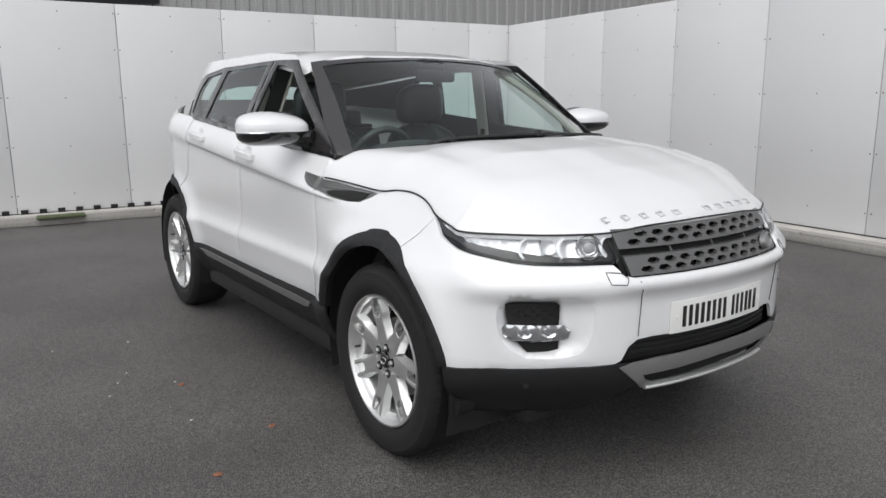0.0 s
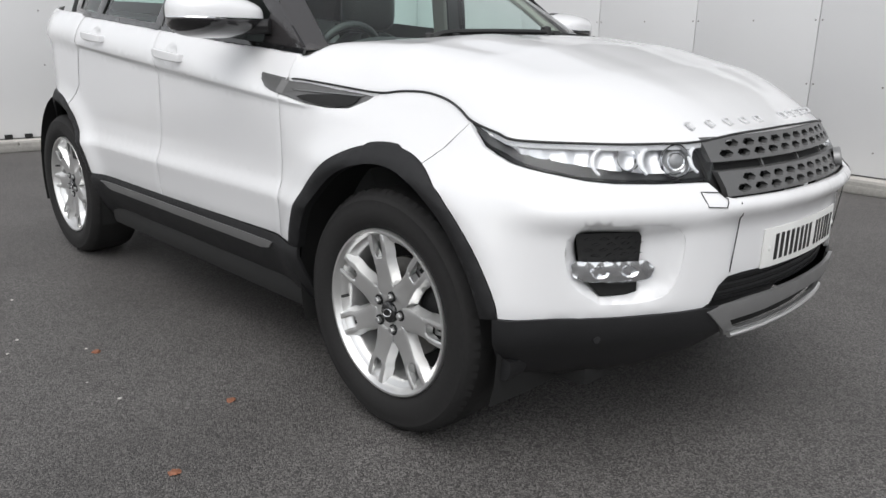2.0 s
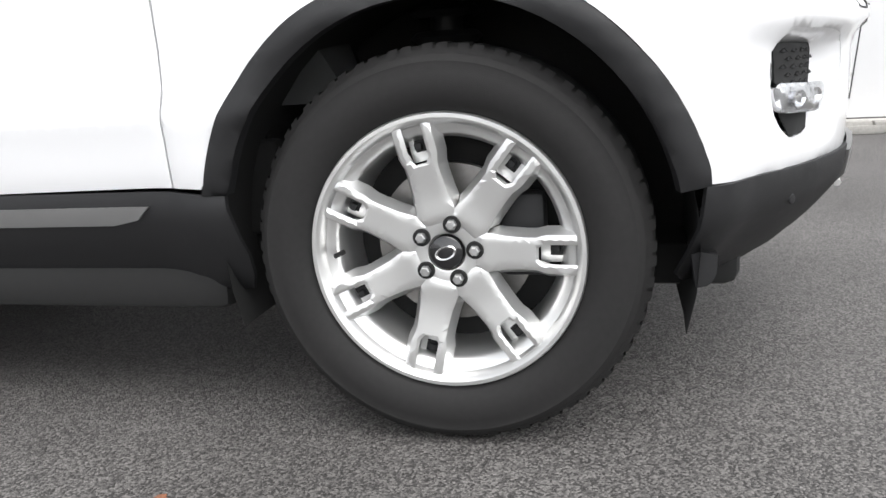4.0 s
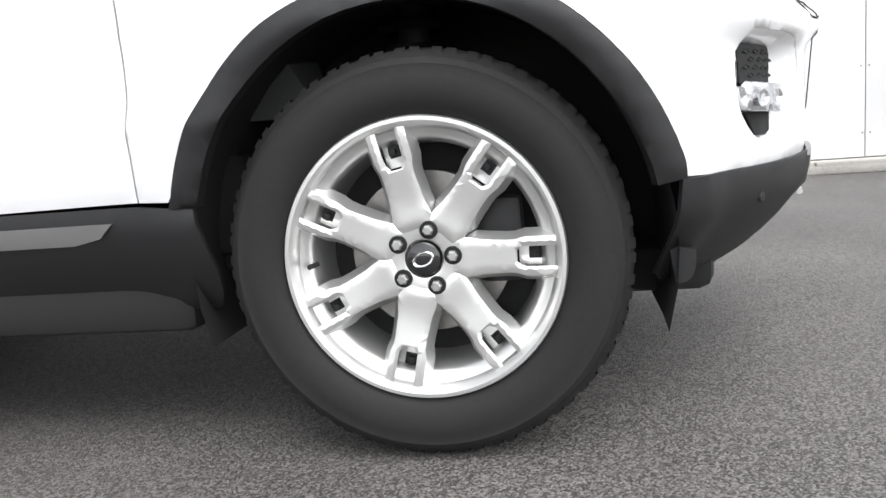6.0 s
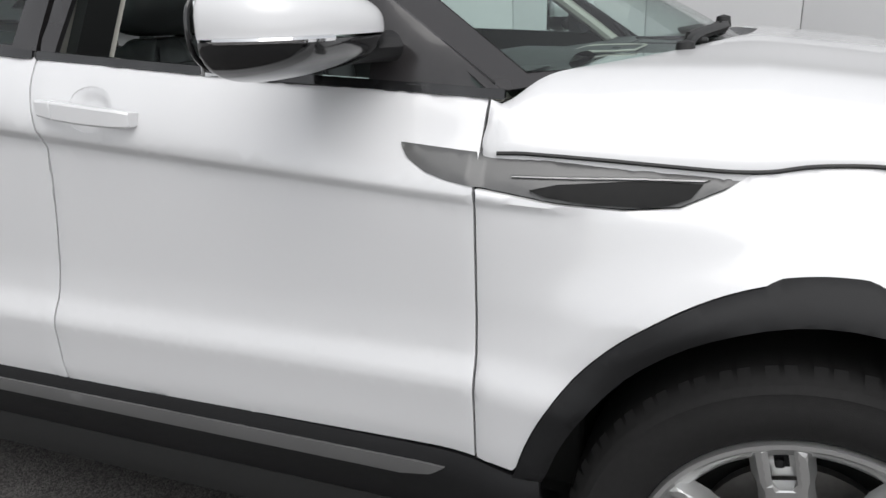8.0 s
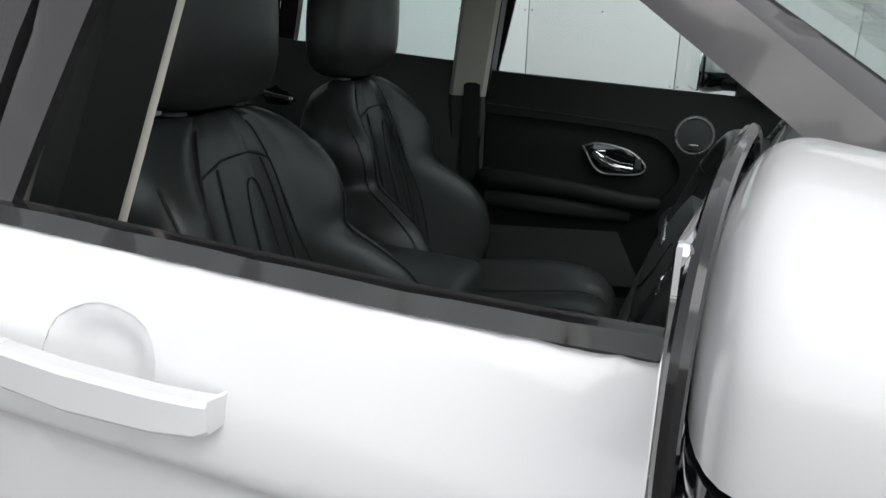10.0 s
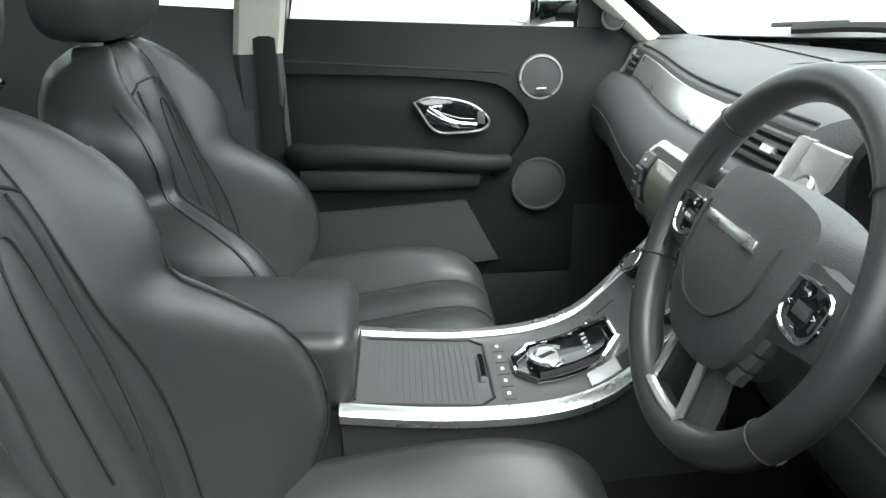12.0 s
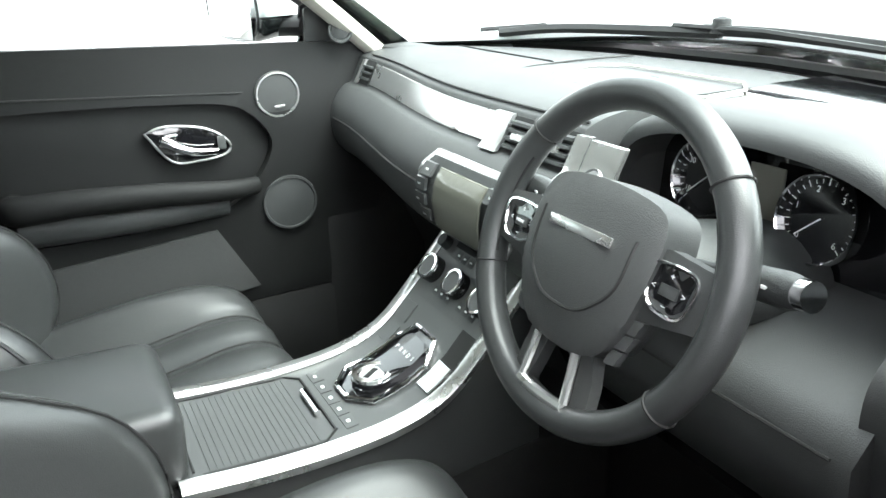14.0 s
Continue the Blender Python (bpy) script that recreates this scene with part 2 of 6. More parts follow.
def sheet(loops, where, step=0.03, depth=0.014, lip=0.0025, lines=()):
    """A panel: its outline (and holes) in two coordinates, bent by where(u, v, out) into space, with an edge folded inwards.
    Gives vertices and faces."""
    loops = [resample([tuple(p) for p in loop], step) for loop in loops]
    flat, edges = [], []
    for loop in loops:
        base = len(flat)
        flat += loop
        edges += [(base + i, base + (i + 1) % len(loop)) for i in range(len(loop))]
    rim = len(flat)
    for line in lines:
        flat += [(p[0] + 1e-4 * math.sin(97 * p[0]), p[1] + 1e-4 * math.cos(83 * p[0] + 3 * p[1])) for p in line if inside(p, loops) and min((p[0] - a) ** 2 + (p[1] - b) ** 2 for a, b in flat[:rim]) > (0.25 * step) ** 2]
    kept = np.array(flat)
    us, vs = [p[0] for p in loops[0]], [p[1] for p in loops[0]]
    u = min(us) + step / 2
    row = 0
    while u < max(us):
        v = min(vs) + step * (0.5 if row % 2 else 0.25)
        while v < max(vs):
            if float(((kept - (u, v)) ** 2).sum(1).min()) > (0.45 * step) ** 2 and inside((u, v), loops):
                flat.append((u + 2e-4 * math.sin(91 * u + 57 * v), v + 2e-4 * math.cos(73 * v - 31 * u)))
            v += step
        u += step * 0.9
        row += 1
    pts, _, tris, *_ = delaunay_2d_cdt([Vector(p) for p in flat], edges, [], 0, 1e-6)
    tris = [t for t in tris if inside((sum(pts[i][0] for i in t) / 3, sum(pts[i][1] for i in t) / 3), loops)]
    verts = [where(p[0], p[1], 0.0) for p in pts]
    faces = [tuple(t) for t in tris]
    count = {}
    for t in faces:
        for a, b in zip(t, t[1:] + t[:1]):
            count[(a, b)] = count.get((a, b), 0) + 1
    border = [(a, b) for a, b in count if (b, a) not in count]
    down, deep = {}, {}
    for a, b in border:
        for i in (a, b):
            if i not in down:
                down[i] = len(verts)
                verts.append(where(pts[i][0], pts[i][1], -depth * 0.35))
                deep[i] = len(verts)
                verts.append(where(pts[i][0], pts[i][1], -depth))
                verts[i] = where(pts[i][0], pts[i][1], -lip)
    for a, b in border:
        faces += [(b, a, down[a], down[b]), (down[b], down[a], deep[a], deep[b])]
    return verts, faces


def panel(name, loops, where, mat, parent, label="", step=0.03, depth=0.014, lip=0.0025, both=True, sharp=50, lines=()):
    """A sheet as one object, and with both its mirror image on the car's other side."""
    verts, faces = sheet(loops, where, step, depth, lip, lines)
    made = [mesh_ob(name, verts, faces, mat, parent, label, sharp=sharp)]
    if both:
        made.append(mesh_ob(name, [(v[0], -v[1], v[2]) for v in verts], faces, mat, parent, label, sharp=sharp, flip=True))
    return made


def loft(rings, close=True, caps=True):
    bm = bmesh.new()
    rows = [[bm.verts.new(p) for p in ring] for ring in rings]
    n = len(rows[0])
    for a, b in zip(rows, rows[1:]):
        for i in range(n if close else n - 1):
            bm.faces.new((a[i], a[(i + 1) % n], b[(i + 1) % n], b[i]))
    if caps and close:
        bm.faces.new(rows[0])
        bm.faces.new(list(reversed(rows[-1])))
    bmesh.ops.recalc_face_normals(bm, faces=bm.faces[:])
    return bm


def both_sides(name, bm, mat, parent, label="", **kw):
    """A part and its mirror image."""
    other = bm.copy()
    bmesh.ops.scale(other, vec=(1, -1, 1), verts=other.verts[:])
    bmesh.ops.reverse_faces(other, faces=other.faces[:])
    return part(name, bm, mat, parent, label, **kw), part(name, other, mat, parent, label, **kw)


# ---- ground, walls and the building behind ----
CORNER, LEAN = Vector((-6.71, 5.37, 0)), -0.086
ALONG_R, ALONG_L = Vector((math.cos(LEAN), math.sin(LEAN), 0)), Vector((math.sin(LEAN), -math.cos(LEAN), 0))
WALL_TOP, WALL_FOOT = 2.47, 0.1
GROUND = -0.008

bm = bmesh.new()
bmesh.ops.create_grid(bm, x_segments=60, y_segments=60, size=1)
for v in bm.verts:
    r = max(abs(v.co.x), abs(v.co.y))
    k = 14 * r + 486 * max(0.0, r - 0.8) ** 2 * 25
    v.co = Vector((v.co.x / max(r, 1e-6) * k if r else 0, v.co.y / max(r, 1e-6) * k if r else 0, GROUND))
ground = tagged(part("ground", bm, ASPHALT, None), "dark grey worn asphalt yard with small stones", "ground", kind="structure")


def wall_frame(along, out):
    return Matrix(((along.x, out.x, 0, CORNER.x), (along.y, out.y, 0, CORNER.y), (0, 0, 1, GROUND), (0, 0, 0, 1)))


def hoarding(name, along, out, length, width, first):
    """A wall of tall smooth boards on posts, with butt joints, screws and a kerb before it."""
    m = wall_frame(along, out)
    wall = part(name, box((length, 0.10, WALL_TOP - 0.12 - WALL_FOOT), (length / 2, -0.085, (WALL_TOP + WALL_FOOT) / 2), 0.004), PANELS, None)
    wall.matrix_world = m
    tagged(wall, "tall pale grey board hoarding with butt joints", "wall", kind="structure")
    x, shared = -first, None
    while x < length:
        a, b = max(0.0, x), min(length, x + width)
        if b - a > 0.2:
            bd = part("board", box((b - a - 0.007, 0.03, WALL_TOP - WALL_FOOT), ((a + b) / 2, -0.015, (WALL_TOP + WALL_FOOT) / 2), 0.003), PANELS, wall)
            screws = None
            for z in (0.3, 0.85, 1.4, 1.95, 2.36):
                for e in (a + 0.03, b - 0.03, (a + b) / 2):
                    s = lathe([(0, 0.003), (0.007, 0.0025), (0.009, 0)], pose(e + 0.01 * math.sin(z * 7), 0, z, -90, 0, 0), 8)
                    screws = join(screws, s) if screws else s
            part("screws", screws, STEEL, wall)
        x += width
    return wall


wall_back = hoarding("wall_back", ALONG_L, ALONG_R, 22, 1.22, 0.5)
wall_side = hoarding("wall_side", ALONG_R, ALONG_L, 20, 1.22, 0.3)


def kerb_run(along, out, length, name, cubes):
    m = wall_frame(along, out)
    k = None
    x, pieces = 0.0, []
    root = part(name, box((length, 0.5, 0.07), (length / 2, 0.14, 0.035), 0.01), CONCRETE, None)
    root.matrix_world = m
    tagged(root, "weathered concrete kerb at the foot of the hoarding", "kerb", kind="structure")
    rnd = random.Random(5)
    while x < length:
        w = 0.9
        part("kerb_stone", box((w - 0.012, 0.13, 0.1), (x + w / 2, 0.32 + rnd.uniform(-0.004, 0.004), 0.052 + rnd.uniform(-0.003, 0.003)), 0.012), CONCRETE, root)
        x += w
    part("gravel_strip", box((length, 0.24, 0.03), (length / 2, 0.13, 0.075), 0.01), GRAVEL, root)
    if cubes:
        x = 0.1
        while x < 11:
            part("foot_block", box((0.075, 0.03, 0.075), (x, 0.012, 0.062 + 0.04), 0.004), DARK, root)
            x += 0.19
        for px, pw in ((4.6, 1.1), (6.4, 0.5)):
            part("moss_patch", box((pw, 0.2, 0.03), (px, 0.36, 0.09), 0.014), MOSS, root)
    return root


kerb_run(ALONG_L, ALONG_R, 22, "kerb_back", True)
kerb_run(ALONG_R, ALONG_L, 20, "kerb_side", False)


def ribbed_wall(length, height, pitch=0.25):
    """Trapezoid-ribbed sheet in its own x and z."""
    verts, faces = [], []
    x = 0.0
    while x < length:
        for dx, y in ((0, 0), (0.09, 0), (0.115, 0.035), (0.225, 0.035)):
            verts += [(x + dx, y, 0), (x + dx, y, height)]
        x += pitch
    for i in range(0, len(verts) - 2, 2):
        faces.append((i, i + 2, i + 3, i + 1))
    return verts, faces


shed = new("warehouse")
tagged(shed, "grey ribbed metal warehouse behind the hoarding", "building")
shed.matrix_world = wall_frame(ALONG_L, ALONG_R)
v, f = ribbed_wall(9.6, 7.0)
cl = mesh_ob("wall", [(x - 5.0, y - 4.0, z) for x, y, z in v], f, CLADDING, shed, smooth=False)
v, f = ribbed_wall(16, 7.0)
mesh_ob("wall", [(-5.0 - y, x - 4.0, z) for x, y, z in v], f, CLADDING, shed, smooth=False)
low = new("low_building")
tagged(low, "pale rendered building with a dark sloping verge", "building")
low.matrix_world = wall_frame(ALONG_L, ALONG_R)
bm = bmesh.new()
gv = [bm.verts.new(p) for p in ((4.4, -4.0, 0), (14, -4.0, 0), (14, -4.0, 2.2), (8.6, -4.0, 2.75), (4.4, -4.0, 4.6))]
g2 = [bm.verts.new((q.co.x, -4.4, q.co.z)) for q in gv]
bm.faces.new(gv)
for i in range(5):
    bm.faces.new((gv[i], gv[(i + 1) % 5], g2[(i + 1) % 5], g2[i]))
bmesh.ops.recalc_face_normals(bm, faces=bm.faces[:])
part("wall", bm, PANELS, low, smooth=False)
part("verge", join(tube([(14.2, -3.9, 2.2), (8.6, -3.9, 2.82), (4.3, -3.9, 4.7)], 0.11, 4), tube([(8.4, -3.9, 2.75), (4.4, -3.9, 3.05)], 0.09, 4)), ROOFDARK, low, smooth=False)

rnd = random.Random(11)


def litter(name, label, category, mat, at, size, group):
    bm = bmesh.new()
    bmesh.ops.create_icosphere(bm, subdivisions=2, radius=size)
    for q in bm.verts:
        q.co *= 1 + rnd.uniform(-0.25, 0.25)
        q.co.z *= 0.28
    ob = part(name, bm, mat, None, smooth=False)
    ob.matrix_world = pose(*at, GROUND + size * 0.22, 0, 0, rnd.uniform(0, 360))
    tagged(ob, label, category, group)


for at in ((-1.18, -1.35), (-0.48, -1.173), (-0.2, -1.5)):
    litter("leaf", "curled brown dead leaf lying on asphalt", "leaf", LEAFM, at, 0.016, "fallen leaves")
for k in range(14):
    litter("pebble", "small pale pebble lying on asphalt", "pebble", PALE, (rnd.uniform(-3, 1.2), rnd.uniform(-2.3, -1.1)), rnd.uniform(0.004, 0.008), "loose pebbles")
VENTGREY = material("dark_satin_vent", (0.13, 0.13, 0.13), 0.34, metal=0.3, vary=0.08, grain=400, patches=0.1, patch_scale=8)
# ---- the car: x ahead from the front axle, y to its left, z up ----
car = new("car")
tagged(car, "white five-door compact off-road car with black lower trim", "car")
WHEEL_R, BASE = 0.37, -2.66

# plan of the nose at bumper height, from the wing to the middle
NOSE = spline([(0.25, -0.93, 0), (0.38, -0.922, 0), (0.47, -0.888, 0), (0.55, -0.815, 0), (0.62, -0.728, 0), (0.70, -0.605, 0), (0.775, -0.455, 0), (0.825, -0.26, 0), (0.842, -0.1, 0), (0.845, 0, 0)], 8)
ARC = [0.25]
for a, b in zip(NOSE, NOSE[1:]):
    ARC.append(ARC[-1] + (b - a).length)
MID = ARC[-1]


def front_inset(z):
    return float(np.interp(z, [0.22, 0.30, 0.36, 0.42, 0.5, 0.76, 0.80, 0.84, 0.92, 0.96, 1.0, 1.1], [-0.2, -0.10, -0.05, -0.012, 0, 0, -0.008, -0.035, -0.085, -0.115, -0.135, -0.2]))


def waist(x):
    return 1.12 + (-0.52 - x) * 0.077


def crease(x):
    return 1.036 + (-1.407 - x) * 0.083


def door_inset(x, z):
    o = float(np.interp(z, [0.2, 0.30, 0.40, 0.47, 0.53, 0.60, 0.645, 0.70, 0.76, 0.9, 1.0], [-0.18, -0.10, -0.045, -0.022, -0.012, -0.004, 0.003, -0.017, -0.021, -0.016, -0.014]))
    ramp = 1 - sstep(-0.42, -0.24, x)
    o += 0.016 * sstep(-0.010, 0.010, z - crease(x)) * ramp
    k = max(0.0, (z - (waist(x) - 0.14)) / 0.14)
    o -= 0.062 * min(k, 1.3) ** 2
    o -= 0.05 * sstep(-1.15, -0.5, x) * sstep(-0.02, 0.10, z - crease(x))
    return o


def arch_bulge(x, z):
    o = 0.0
    for cx in (0.0, BASE):
        r = math.hypot(x - cx, (z - WHEEL_R) / 1.078)
        o += 0.03 * math.exp(-((r - 0.46) / 0.085) ** 2) * sstep(0.93, 0.79, z) if z < 0.93 else 0
    return o


def side(s, z, out=0.0):
    """A place on the lower body: s runs along the flank as x and then round the nose; out is outwards."""
    if s > MID:
        q = side(2 * MID - s, z, out)
        return Vector((q.x, -q.y, q.z))
    if s <= 0.25:
        w = sstep(-0.62, 0.25, s)
        o = (1 - w) * door_inset(s, z) + w * front_inset(z) + arch_bulge(s, z) + out
        rear = max(0.0, (-2.6 - s) / 0.85)
        if rear:
            return Vector((s, -(0.93 + o - 0.36 * rear ** 1.4), z))
        return Vector((s, -0.93 - o, z))
    i = max(0, min(len(ARC) - 2, int(np.searchsorted(ARC, s)) - 1))
    k = (s - ARC[i]) / (ARC[i + 1] - ARC[i])
    p = NOSE[i].lerp(NOSE[i + 1], k)
    d = NOSE[min(i + 2, len(NOSE) - 1)] - NOSE[max(i - 1, 0)]
    n = Vector((-d.y, d.x, 0)).normalized() * -1
    o = front_inset(z) + arch_bulge(s, z) + out
    return Vector((p.x + n.x * o, min(p.y + n.y * o, 0), z))


def upper(x, z, out=0.0):
    """A place on the side glass and pillars."""
    dz = z - waist(x)
    y = 0.872 - 0.05 * sstep(-1.1, -0.5, x) - 0.36 * dz - 0.16 * dz * dz - 0.30 * max(0.0, (-2.25 - x) / 0.9) ** 1.35
    return Vector((x, -y - out, z))


def arc(cx, cz, r, a0, a1, n=24):
    return [(cx + r * math.cos(radians(a0 + (a1 - a0) * i / n)), cz + r * math.sin(radians(a0 + (a1 - a0) * i / n))) for i in range(n + 1)]


ARCH_V = 1.078                  # the wheel arches stand taller than wide


def arch(cx, r, a0, a1, n=24):
    return [(x, WHEEL_R + (z - WHEEL_R) * ARCH_V) for x, z in arc(cx, WHEEL_R, r, a0, a1, n)]


def smooth2(points, steps=6):
    return [(q.x, q.y) for q in spline([(a, b, 0) for a, b in points], steps)]


G = 0.0022                      # half a panel gap
A_TRIM, A_OPEN = 0.466, 0.418     # radii of the wheel arch trim
DOOR_F = -0.525                 # front edge of the front door
SILL = 0.50


def door_b(z):                  # the line between front and rear door
    return -1.405 - 0.075 * sstep(1.04, 0.5, z) - 0.03 * sstep(1.0, 1.2, z)


def hood_side(x):               # the line between bonnet and wing
    return float(np.interp(x, [-0.6, -0.515, -0.35, -0.2, -0.12, -0.04, 0.05, 0.13, 0.19, 0.25], [1.042, 1.04, 1.025, 1.012, 1.007, 1.018, 1.02, 1.006, 0.985, 0.955]))


CREASES = [[(x, crease(x) + d) for x in np.arange(-2.3, -0.18, 0.02)] for d in (-0.012, -0.004, 0.004, 0.012)] + [[(x, z) for x in np.arange(-2.2, -0.5, 0.03)] for z in (0.635, 0.647, 0.665, 0.70)]
# doors
zs = [SILL + (waist(-1.4) - SILL) * i / 12 for i in range(13)]
front_door = [(DOOR_F - G, SILL + 0.01), (DOOR_F - G, 1.06), (DOOR_F - G, waist(DOOR_F))] + [(x, waist(x)) for x in np.linspace(-0.55, -1.40, 10)] + [(door_b(z) + G, z) for z in reversed(zs)]


def handle_cup(x0, z0):         # outline of the dish behind a door handle
    return smooth2([(x0 - 0.055, z0 + 0.0), (x0 - 0.045, z0 + 0.032), (x0 - 0.01, z0 + 0.046), (x0 + 0.035, z0 + 0.034), (x0 + 0.05, z0), (x0 + 0.03, z0 - 0.03), (x0 - 0.01, z0 - 0.037), (x0 - 0.045, z0 - 0.025), (x0 - 0.055, z0 + 0.0)], 3)[:-1]


HANDLE_F, HANDLE_R = (-1.272, 1.088), (-2.03, 1.15)
panel("front_door", [front_door, handle_cup(*HANDLE_F)], side, PAINT, car, "white front door", step=0.022, lines=CREASES)
rear_arch = arch(BASE, A_TRIM + 0.002, 14, 62, 14)
rear_door = [(door_b(z) - G, z) for z in zs] + [(x, waist(x)) for x in np.linspace(-1.5, -2.24, 8)] + [(-2.27, 1.1), (-2.32, 0.92)] + [p for p in reversed(rear_arch)] + [(-2.16, SILL)]
panel("rear_door", [rear_door, handle_cup(*HANDLE_R)], side, PAINT, car, "white rear door", step=0.0265, lines=CREASES)
quarter = [(-2.248, waist(-2.25)), (-2.278, 1.1), (-2.328, 0.92)] + arch(BASE, A_TRIM + 0.002, 63, 176, 26) + [(-3.4, 0.45), (-3.46, 0.9), (-3.4, 1.2), (-3.2, 1.32)]
panel("rear_quarter", [quarter], side, PAINT, car, step=0.035)

# wing with the side vent's slot left open
vent_hole = [(-0.519, 0.982), (-0.40, 0.962), (-0.30, 0.953), (-0.22, 0.957), (-0.16, 0.982), (-0.125, 0.999), (-0.519, 1.030)]
wing_back = DOOR_F + G
wing = [(wing_back, SILL + 0.01)] + [(-0.455, SILL + 0.008)] + [p for p in reversed(arch(0, A_TRIM + 0.002, 70, 163, 32))] + [(0.20, 0.885), (0.245, 0.952)] + [(x, hood_side(x) - G) for x in np.linspace(0.19, -0.125, 12)] + vent_hole[-3::-1] + [(wing_back, 0.982)]
panel("front_wing", [wing], side, PAINT, car, "white front wing", step=0.022, lines=CREASES)
vent = [(-0.657, 1.048), (-0.650, 1.036), (-0.636, 1.022), (-0.608, 1.006), (-0.57, 0.994), (-0.51, 0.983), (-0.40, 0.964), (-0.30, 0.955), (-0.22, 0.959), (-0.16, 0.984), (-0.128, 0.998), (-0.50, 1.031)]
panel("side_vent", [vent], lambda s, z, o: side(s, z, o + 0.004 if s < DOOR_F else o - 0.008), VENTGREY, car, "satin grey side vent blade", step=0.012)
panel("vent_opening", [[(-0.44, 0.982), (-0.40, 0.990), (-0.29, 0.994), (-0.19, 0.991), (-0.205, 0.972), (-0.235, 0.962), (-0.27, 0.958), (-0.34, 0.962), (-0.41, 0.972)]], lambda s, z, o: side(s, z, o - 0.001), DARK, car, step=0.012, depth=0.004)
panel("vent_blade_edge", [[(-0.47, 1.000), (-0.19, 0.994), (-0.18, 0.997), (-0.47, 1.0025)]], lambda s, z, o: side(s, z, o - 0.002), SATIN, car, step=0.012, depth=0.004)

# seams behind the gaps, so that they read dark
backing = [(-2.6, SILL + 0.02), (-0.468, SILL + 0.02)] + arch(0, 0.470, 160, 128, 8) + [(-0.28, 0.93), (-0.52, 0.99), (-0.52, waist(-0.52) - 0.02), (-2.6, waist(-2.6) - 0.02)]
panel("body_shell", [backing], lambda s, z, o: side(s, z, o - 0.022), SEAL, car, step=0.06, depth=0.01)

# sills, with the bright strip
sill = [(-0.41, 0.494), (-0.53, 0.502), (-2.2, 0.502), (-2.235, 0.40), (-2.20, 0.285), (-0.42, 0.287), (-0.405, 0.32), (-0.398, 0.37), (-0.405, 0.44)]
panel("sill", [sill], lambda s, z, o: side(s, z, o + 0.012 * sstep(0.5, 0.47, z) - 0.0), TRIM, car, "textured black sill", step=0.035)
strip = [(-0.585, 0.474), (-0.62, 0.446), (-0.68, 0.434), (-2.05, 0.434), (-2.12, 0.474)]
panel("sill_strip", [strip], lambda s, z, o: side(s, z, o + 0.018), SATIN, car, "satin grey sill strip", step=0.03, depth=0.01)

# wheel arch trims with their square notch on top
for cx, a0, a1 in ((0.0, 15, 163), (BASE, 16, 170)):
    outer = []
    for k in range(91):
        a = a0 + (a1 - a0) * k / 90
        bump = 0.008 * (sstep(82, 85.5, a) - sstep(99, 102.5, a)) if cx == 0 else 0.010 * (sstep(84, 88, a) - sstep(100, 104, a))
        r = A_TRIM + bump
        outer.append((cx + r * math.cos(radians(a)), WHEEL_R + ARCH_V * r * math.sin(radians(a))))
    if cx == 0:
        loop = [(0.449, 0.488)] + outer[1:] + [(-0.455, 0.496), (-0.404, 0.496)] + arch(0, A_OPEN, 161, 14, 30)
    else:
        loop = outer + [(BASE - 0.42, 0.40)] + arch(BASE, A_OPEN, 172, 16, 30)
    panel("arch_trim", [loop], lambda s, z, o: side(s, z, o + 0.007), TRIM, car, "textured black wheel arch trim", step=0.02, depth=0.035, lip=0.006)

# wheel wells
for cx in (0.0, BASE):
    w = lathe([(0.445, 0), (0.45, -0.12), (0.45, -0.40), (0.0, -0.42)], pose(cx, -0.905, WHEEL_R, 90, 0, 0), 40)
    for q in w.verts:
        q.co.z = WHEEL_R + (q.co.z - WHEEL_R) * ARCH_V
    bmesh.ops.delete(w, geom=[q for q in w.verts if q.co.z < 0.2], context="VERTS")
    both_sides("wheel_liner", w, DARK, car)
    both_sides("damper", join(tube([(cx - 0.03, -0.67, 0.45), (cx - 0.03, -0.62, 0.95)], 0.035, 12),
               *[lathe([(0.062, 0), (0.075, 0.012), (0.062, 0.024)], pose(cx - 0.03, -0.64, 0.70 + 0.05 * k), 20) for k in range(4)]), TRIM, car)
flap = [(0.430, 0.37), (0.475, 0.36), (0.474, 0.33), (0.468, 0.315), (0.458, 0.305), (0.440, 0.302)]
fb = bmesh.new()
ends = [[fb.verts.new((x, y, z)) for x, z in flap] for y in (-0.885, -0.82)]
for a, b in zip(range(6), (1, 2, 3, 4, 5, 0)):
    fb.faces.new((ends[0][a], ends[0][b], ends[1][b], ends[1][a]))
fb.faces.new(list(reversed(ends[0])))
fb.faces.new(ends[1])
both_sides("mud_flap", fb, TRIM, car)

# front bumper
M = MID


def sy(y):
    """Where along the nose a given half-width lies."""
    return float(np.interp(-abs(y), [q.y for q in NOSE], ARC))


FOG = [(sy(0.765), 0.73), (sy(0.60), 0.725), (sy(0.545), 0.705), (sy(0.53), 0.66), (sy(0.55), 0.56), (sy(0.60), 0.525), (sy(0.70), 0.52), (sy(0.735), 0.53), (sy(0.785), 0.58), (sy(0.80), 0.65), (sy(0.797), 0.712)]
FOG = smooth2(FOG, 3)[:-1]
low_edge = [(sy(y), z) for y, z in ((0.875, 0.488), (0.7, 0.486), (0.55, 0.487), (0.46, 0.49))]
mouth = [(sy(0.44), 0.50), (sy(0.415), 0.545), (sy(0.385), 0.567), (sy(0.33), 0.572)]
right_half = [(0.452, 0.49)] + low_edge[0:] + mouth
